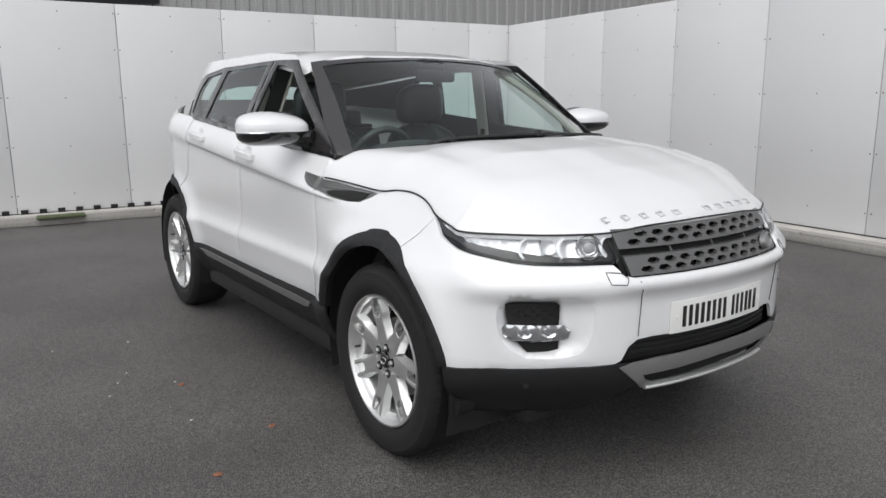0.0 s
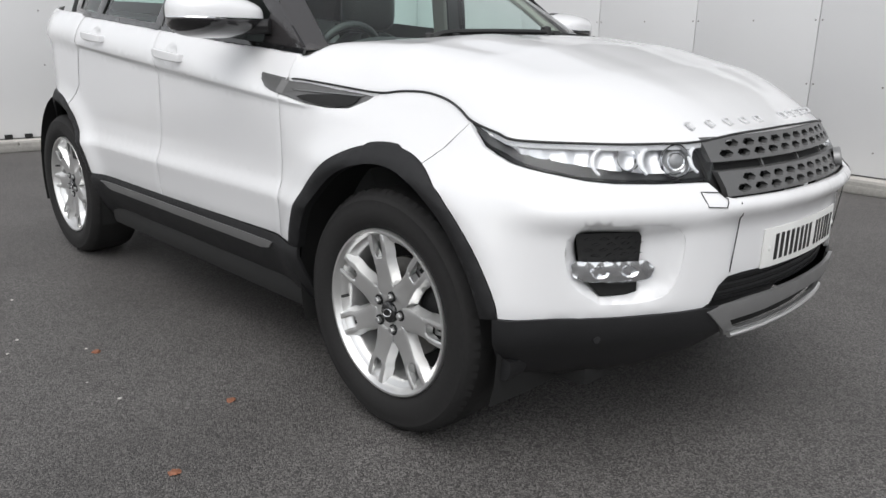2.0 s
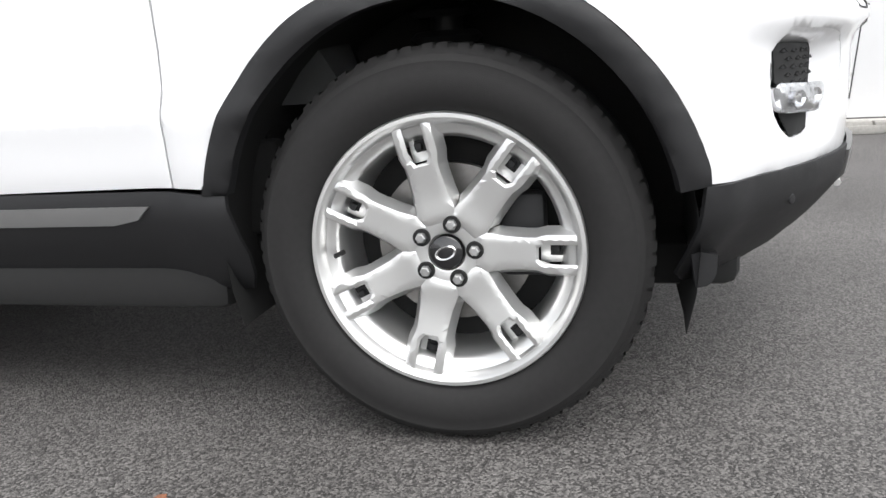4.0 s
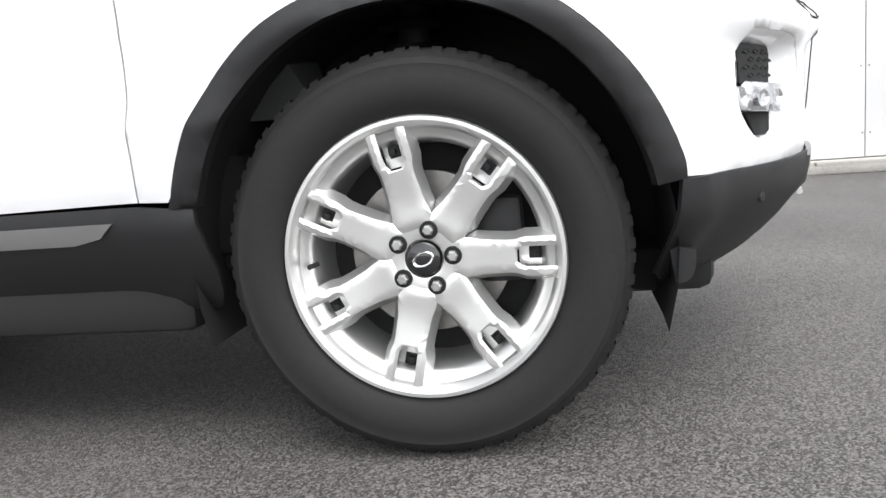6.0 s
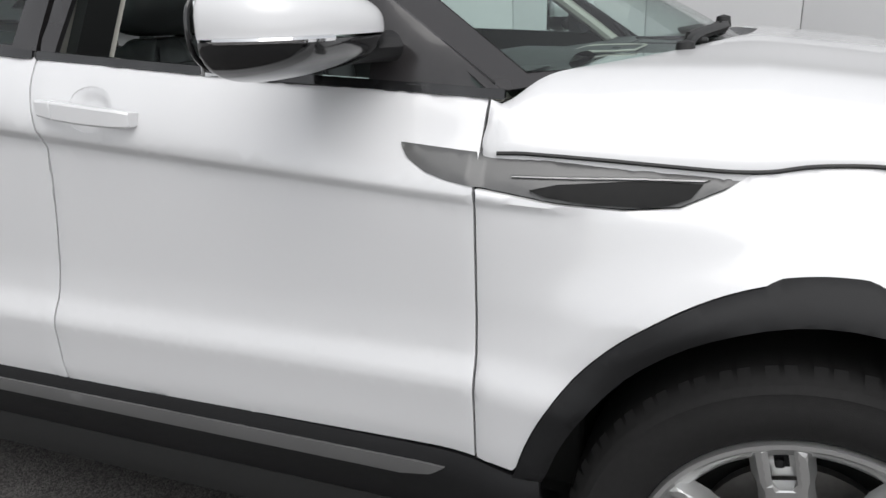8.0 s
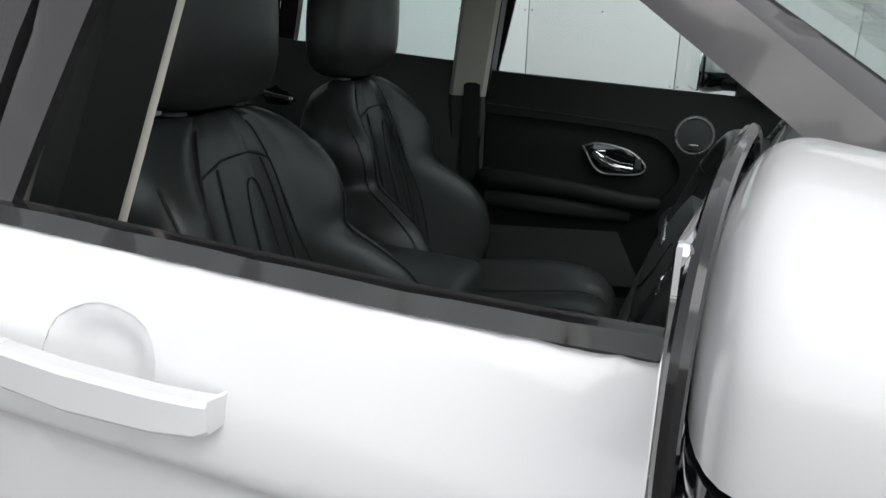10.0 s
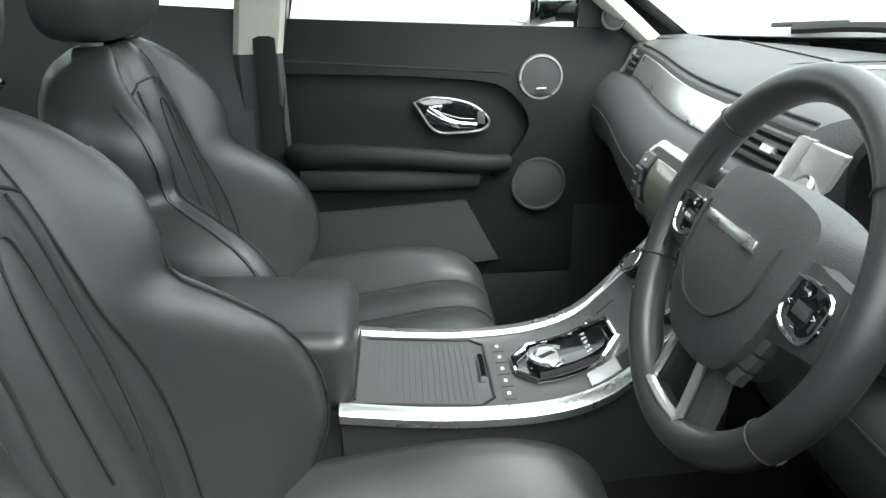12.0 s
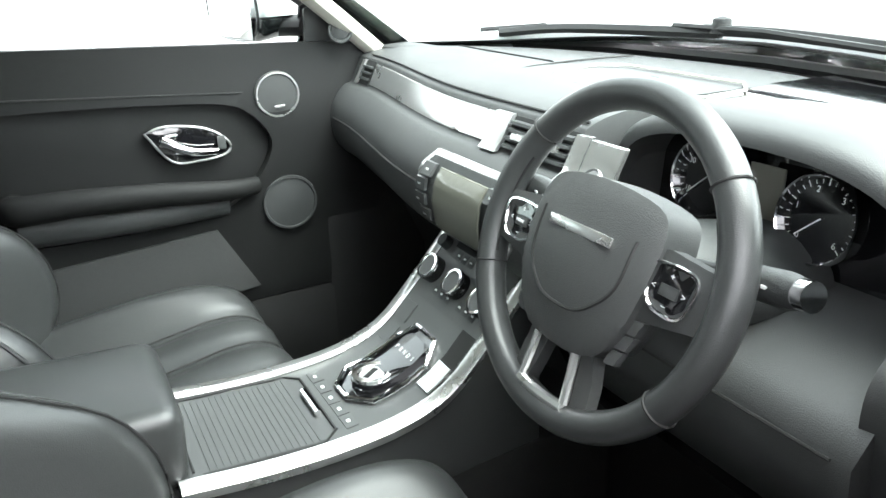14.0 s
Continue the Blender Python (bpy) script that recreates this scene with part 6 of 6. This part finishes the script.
part("knob_ring", lathe([(0.0325, 0.011), (0.0315, 0.0155), (0.0230, 0.0155), (0.0220, 0.011)], kp, 44), CHROME, console)
part("knob_cap", lathe([(0, 0.0142), (0.019, 0.0138), (0.021, 0.011)], kp, 36), SILVER, console)
part("knob_dimple", box((0.030, 0.010, 0.003), deck_at(-1.028, 0, 0.0135), 0.0014, (0, 0, 35)), DARK, console)
deck_panel("selector_plate", [(-1.045, -0.034), (-0.95, -0.034), (-0.942, -0.02), (-0.942, 0.02), (-0.95, 0.034), (-1.045, 0.034)], PIANO, 0.010, depth=0.009)
for tx, y in zip("PRNDS", (0.026, 0.013, 0, -0.013, -0.026)):
    slope = math.degrees(math.atan2(deck(-0.955) - deck(-0.975), 0.02))
    word(tx, 0.011, Matrix.Translation(deck_at(-0.968, y, 0.0108)) @ pose(0, 0, 0, 0, -slope, 0) @ pose(0, 0, 0, 0, 0, -90), console)
deck_panel("key_slot", [(-0.985, -0.105), (-0.90, -0.105), (-0.90, -0.066), (-0.985, -0.066)], DARK, 0.001)
deck_panel("brake_switch", [(-0.985, -0.103), (-0.945, -0.103), (-0.945, -0.068), (-0.985, -0.068)], SILVER, 0.005)
deck_panel("hazard_switch", [(-0.94, 0.068), (-0.915, 0.068), (-0.915, 0.10), (-0.94, 0.10)], BUTTON, 0.003)
deck_panel("hill_switch", [(-0.975, 0.07), (-0.948, 0.07), (-0.948, 0.10), (-0.975, 0.10)], BUTTON, 0.003)
deck_panel("climate_panel", [(-0.905, -0.108), (-0.815, -0.108), (-0.815, 0.108), (-0.905, 0.108)], BUTTON, 0.0015, "grey climate control panel")
for y in (0.082, 0.0, -0.082):
    p = deck_at(-0.872, y, 0.002)
    a, b = deck(-0.877), deck(-0.867)
    kt = Matrix.Translation(p) @ Vector((-(b - a), 0, 0.01)).to_track_quat("Z", "X").to_matrix().to_4x4()
    kn = part("climate_knob", lathe([(0.0225, 0), (0.0225, 0.016), (0.021, 0.018), (0.0, 0.0185)], kt, 36), PIANO, console, "chrome-ringed climate knob")
    part("knob_ring", lathe([(0.0215, 0.016), (0.022, 0.0205), (0.018, 0.0208), (0.0172, 0.0185)], kt, 36), CHROME, kn)
    part("knob_mark", lathe([(0, 0.0192), (0.0165, 0.0192), (0.017, 0.0185)], kt, 28), BUTTON, kn)
for r in range(2):
    for k in range(6):
        y = 0.048 - 0.0195 * k if k < 3 else 0.028 - 0.0195 * k
        deck_panel("climate_button", [(-0.894 + 0.044 * r, y - 0.007), (-0.884 + 0.044 * r, y - 0.007), (-0.884 + 0.044 * r, y + 0.007), (-0.894 + 0.044 * r, y + 0.007)], HARD, 0.003)
        deck_panel("button_mark", [(-0.890 + 0.044 * r, y - 0.003), (-0.888 + 0.044 * r, y - 0.003), (-0.888 + 0.044 * r, y + 0.003), (-0.890 + 0.044 * r, y + 0.003)], WHITEINK, 0.0035, depth=0.001)
for y in (0.041, -0.041):
    deck_panel("temperature_window", [(-0.880, y - 0.011), (-0.864, y - 0.011), (-0.864, y + 0.011), (-0.880, y + 0.011)], SCREEN, 0.003)
deck_panel("disc_slot", [(-0.838, -0.07), (-0.818, -0.07), (-0.818, 0.07), (-0.838, 0.07)], DARK, 0.004)
vk = Matrix.Translation(deck_at(-0.84, 0.095, 0.0)) @ Vector((-0.7, 0, 0.7)).to_track_quat("Z", "X").to_matrix().to_4x4()
part("volume_knob", lathe([(0.011, 0), (0.0105, 0.018), (0, 0.0185)], vk, 24), HARD, console)
arm = box((0.36, 0.232, 0.115), (-1.49, 0, 0.815), 0.026, (0, 4, 0), 4)
part("armrest", arm, LEATHER, console, "padded black armrest box")
part("armrest_base", box((0.34, 0.20, 0.40), (-1.49, 0, 0.56), 0.02), HARD, console)
part("seam", tube([(-1.3105, y, 0.765) for y in np.linspace(-0.105, 0.105, 5)], 0.002, 5), STITCH, console)


# door linings, with the pull, the handle and the speakers
def inner(x, z, o=0.0):
    y = 0.775 + 0.02 * sstep(1.0, 1.17, z) - 0.012 * sstep(0.7, 0.9, z) * sstep(1.1, 0.95, z)
    return Vector((x, -(y + 0.0) + o, z))


top_l = [(x, 1.150 - 0.055 * (x + 0.9)) for x in np.linspace(-0.66, -1.44, 10)]
lining = [(-0.62, 1.12)] + top_l + [(-1.47, 0.80), (-1.45, 0.56), (-0.66, 0.56), (-0.62, 0.8)]
recess = smooth2([(-1.43, 1.062), (-1.20, 1.052), (-1.0, 1.035), (-0.93, 1.012), (-0.885, 0.955), (-0.89, 0.905), (-0.94, 0.84), (-1.0, 0.80), (-1.1, 0.785), (-1.25, 0.782), (-1.43, 0.79)], 4) + [(-1.44, 0.95)]
panel("door_lining", [list(reversed(lining)), list(reversed(recess))], inner, DOORBLACK, car, "black door lining with leather inset", step=0.035, depth=0.03)
panel("lining_inset", [list(reversed(recess))], lambda x, z, o: inner(x, z, o - 0.026 - 0.006 * sstep(0.85, 0.95, z)), DOORBLACK, car, step=0.035)
panel("lining_pocket", [[(-0.95, 0.60), (-1.40, 0.57), (-1.41, 0.735), (-1.03, 0.755)]], lambda x, z, o: inner(x, z, o + 0.012), CLOTHGREY, car, "grey door pocket", step=0.05)
part("seam", tube([inner(x, waist(x) - 0.10, 0.001) * Vector((1, -1, 1)) for x in np.linspace(-0.93, -1.44, 10)], 0.0018, 5), STITCH, car)
grab = [inner(x, z, h) for x, z, h in ((-1.41, 0.878, -0.01), (-1.40, 0.882, 0.03), (-1.30, 0.884, 0.045), (-1.15, 0.872, 0.042), (-1.0, 0.852, 0.03), (-0.93, 0.845, 0.0))]
both_sides("door_armrest", tube(spline(grab, 6), lambda k: 0.034 - 0.014 * k, 14, flat=0.9, up=(0, 1, 0)), DOORBLACK, car, "padded door armrest")
both_sides("door_armrest_lower", tube(spline([inner(x, z, h) for x, z, h in ((-1.41, 0.83, -0.005), (-1.2, 0.822, 0.015), (-1.0, 0.812, 0.0))], 6), lambda k: 0.038 - 0.012 * k, 12, flat=0.8, up=(0, 1, 0)), HARD, car)
for z, r, mat in ((1.04, 0.051, SILVER), (0.79, 0.066, HARD)):
    sp_at = Matrix.Translation(inner(-0.856, z, 0.004)) @ Vector((0, 1, 0)).to_track_quat("Z", "X").to_matrix().to_4x4()
    both_sides("speaker_ring", lathe([(r * 0.88, 0.002), (r * 0.90, 0.006), (r * 0.97, 0.006), (r, -0.004)], sp_at, 40), mat, car, "ringed door speaker")
    both_sides("speaker_grille", lathe([(0, 0.005), (r * 0.6, 0.0045), (r * 0.9, 0.002)], sp_at, 36), CLOTHGREY if z > 1 else HARD, car)
both_sides("speaker_bar", box((0.024, 0.003, 0.006), inner(-0.856, 1.015, 0.010), 0.001), SILVER, car)
hb = smooth2([(-1.145, 0.99), (-1.10, 1.0), (-1.02, 0.985), (-0.975, 0.95), (-0.985, 0.925), (-1.04, 0.918), (-1.10, 0.925), (-1.145, 0.99)], 4)[:-1]
panel("handle_bezel", [hb], lambda x, z, o: inner(x, z, o - 0.012), PIANO, car, step=0.02)
both_sides("bezel_edge", tube([inner(x, z, -0.010) for x, z in hb], 0.003, 6, closed=True), SATIN, car)
both_sides("pull_handle", tube(spline([inner(-1.115, 0.972, -0.004), inner(-1.085, 0.955, 0.006), inner(-1.05, 0.943, 0.012), inner(-1.005, 0.938, 0.010)], 5), lambda k: 0.012 - 0.005 * k, 10, flat=0.8, up=(0, 1, 0)), CHROME, car, "chrome inner door handle")
both_sides("lock_tab", box((0.028, 0.008, 0.02), inner(-1.095, 0.975, -0.002), 0.003), CHROME, car)
both_sides("lock_switch", box((0.018, 0.004, 0.03), inner(-0.992, 0.952, -0.006), 0.002), BUTTON, car)
# sill cap between outer skin and lining
def window_ledge(inner_y, drop):
    rows = []
    for x in np.linspace(-0.62, -1.44, 10):
        yo, z = upper(x, waist(x)).y, waist(x)
        iy = max(inner_y, yo + 0.02)
        rows.append([(x, yo - 0.004, z - 0.03), (x, yo - 0.002, z + 0.004), (x, yo + 0.012, z + 0.004), (x, iy, z - drop), (x, iy + 0.012, z - drop - 0.012), (x, iy + 0.02, z - drop - 0.05)])
    return loft(rows)


part("window_ledge", window_ledge(-0.848, 0.012), SOFT, car, "soft window ledge", sharp=60)
far_ledge = window_ledge(-0.80, 0.004)
bmesh.ops.scale(far_ledge, vec=(1, -1, 1), verts=far_ledge.verts[:])
bmesh.ops.reverse_faces(far_ledge, faces=far_ledge.faces[:])
part("window_ledge", far_ledge, SOFT, car, "soft window ledge", sharp=60)
sail = [(-0.60, 1.128), (-0.735, 1.145), (-0.735, 1.235), (-0.70, 1.25)]
panel("sail_lining", [list(reversed(sail))], lambda x, z, o: Vector((x, -0.775 + 0.2 * (z - 1.13) + o, z)), HARD, car, step=0.03)
tw = Matrix.Translation((-0.70, -0.755, 1.165)) @ Vector((-0.25, 0.95, 0.1)).to_track_quat("Z", "X").to_matrix().to_4x4()
both_sides("tweeter", lathe([(0, 0.006), (0.012, 0.004), (0.02, 0.001), (0.022, 0.006), (0.026, 0.006), (0.028, 0)], tw, 28), HARD, car, "round tweeter")
# pillar trims
both_sides("front_pillar_trim", tube(spline([(-0.52, -0.765, 1.09), (-0.68, -0.715, 1.22), (-0.90, -0.645, 1.385), (-1.12, -0.595, 1.505)], 6), 0.030, 10, flat=0.7), CREAM, car, "pale front pillar trim")
both_sides("pillar_seal", loft([[(-1.405 + 0.2 * k, -0.835 + 0.33 * k, 1.13 + k), (-1.40 + 0.2 * k, -0.75 + 0.31 * k, 1.13 + k), (-1.43 + 0.2 * k, -0.742 + 0.31 * k, 1.13 + k), (-1.47 + 0.2 * k, -0.80 + 0.33 * k, 1.13 + k)] for k in (0, 0.2, 0.4)]), SEAL, car, sharp=40)
for z0, z1, mat, nm in ((1.13, 1.53, CREAM, "middle_pillar_trim"), (0.40, 1.13, HARD, "middle_pillar_base")):
    rings = []
    for z in np.linspace(z0, z1, 6):
        k = max(0.0, z - 1.13)
        xo, yo = -1.435 + 0.20 * k, -0.765 + 0.30 * k
        rings.append([(xo + 0.03, yo + 0.022, z), (xo + 0.035, yo + 0.03, z), (xo + 0.025, yo + 0.04, z), (xo - 0.06, yo + 0.04, z), (xo - 0.075, yo + 0.025, z), (xo - 0.07, yo - 0.05, z)])
    both_sides(nm, loft(rings), mat, car, sharp=40)
both_sides("seat_belt", tube([(-1.43, -0.715, 1.45), (-1.44, -0.715, 0.9), (-1.44, -0.70, 0.5)], 0.024, 6, flat=0.08, up=(0, 1, 0)), CARPET, car)
# rear door linings
rl = [(-1.50, waist(-1.5) + 0.004), (-2.35, waist(-2.35) + 0.004), (-2.35, 0.55), (-1.52, 0.55)]
panel("rear_lining", [rl], inner, SOFT, car, "black rear door lining", step=0.08)
both_sides("rear_pull", tube(spline([inner(-2.17, 1.09, -0.002), inner(-2.12, 1.075, 0.012), inner(-2.05, 1.065, 0.01)], 4), 0.009, 8), CHROME, car, "chrome rear door handle")
panel("rear_handle_bezel", [smooth2([(-2.20, 1.10), (-2.12, 1.105), (-2.03, 1.085), (-2.04, 1.05), (-2.14, 1.05), (-2.20, 1.10)], 3)[:-1]], lambda x, z, o: inner(x, z, o + 0.002), PIANO, car, step=0.03)

# set the groups of the cabin at their places: shift ahead, width, lift
LAY = {"dashboard": (0.055, 0.95, 0.03), "centre_console": (0.085, 0.94, 0.0), "driver_seat": (0.06, 0.98, 0.008), "passenger_seat": (0.0, 1.0, 0.0), "seat_belt_buckle": (0.05, 1.0, 0.02),
       "kick_panel": (0.03, 0.95, 0.0), "footwell_wall": (0.0, 0.95, 0.0)}
FIXED = ("window_ledge", "middle_pillar_trim", "middle_pillar_base", "pillar_seal", "front_pillar_trim", "seat_belt", "sail_lining", "steering_wheel", "column_shroud", "column_stalk", "rear_bench", "rear_headrest", "parcel_shelf", "floor_pan", "tunnel")
for ob in set(scene.objects) - built_before:
    kind = ob.name.split(".")[0]
    if ob.parent == car and (kind in LAY or not ob.name.startswith(FIXED)):
        dx, wide, dz = LAY.get(kind, (0.03, 0.945, 0.022))
        ob.matrix_basis = pose(dx, 0, dz) @ Matrix.Diagonal((1, wide, 1, 1)) @ ob.matrix_basis
for nm in ("door_lining", "lining_inset"):
    bpy.data.objects[nm].matrix_basis = pose(0, -0.055, -0.085) @ bpy.data.objects[nm].matrix_basis
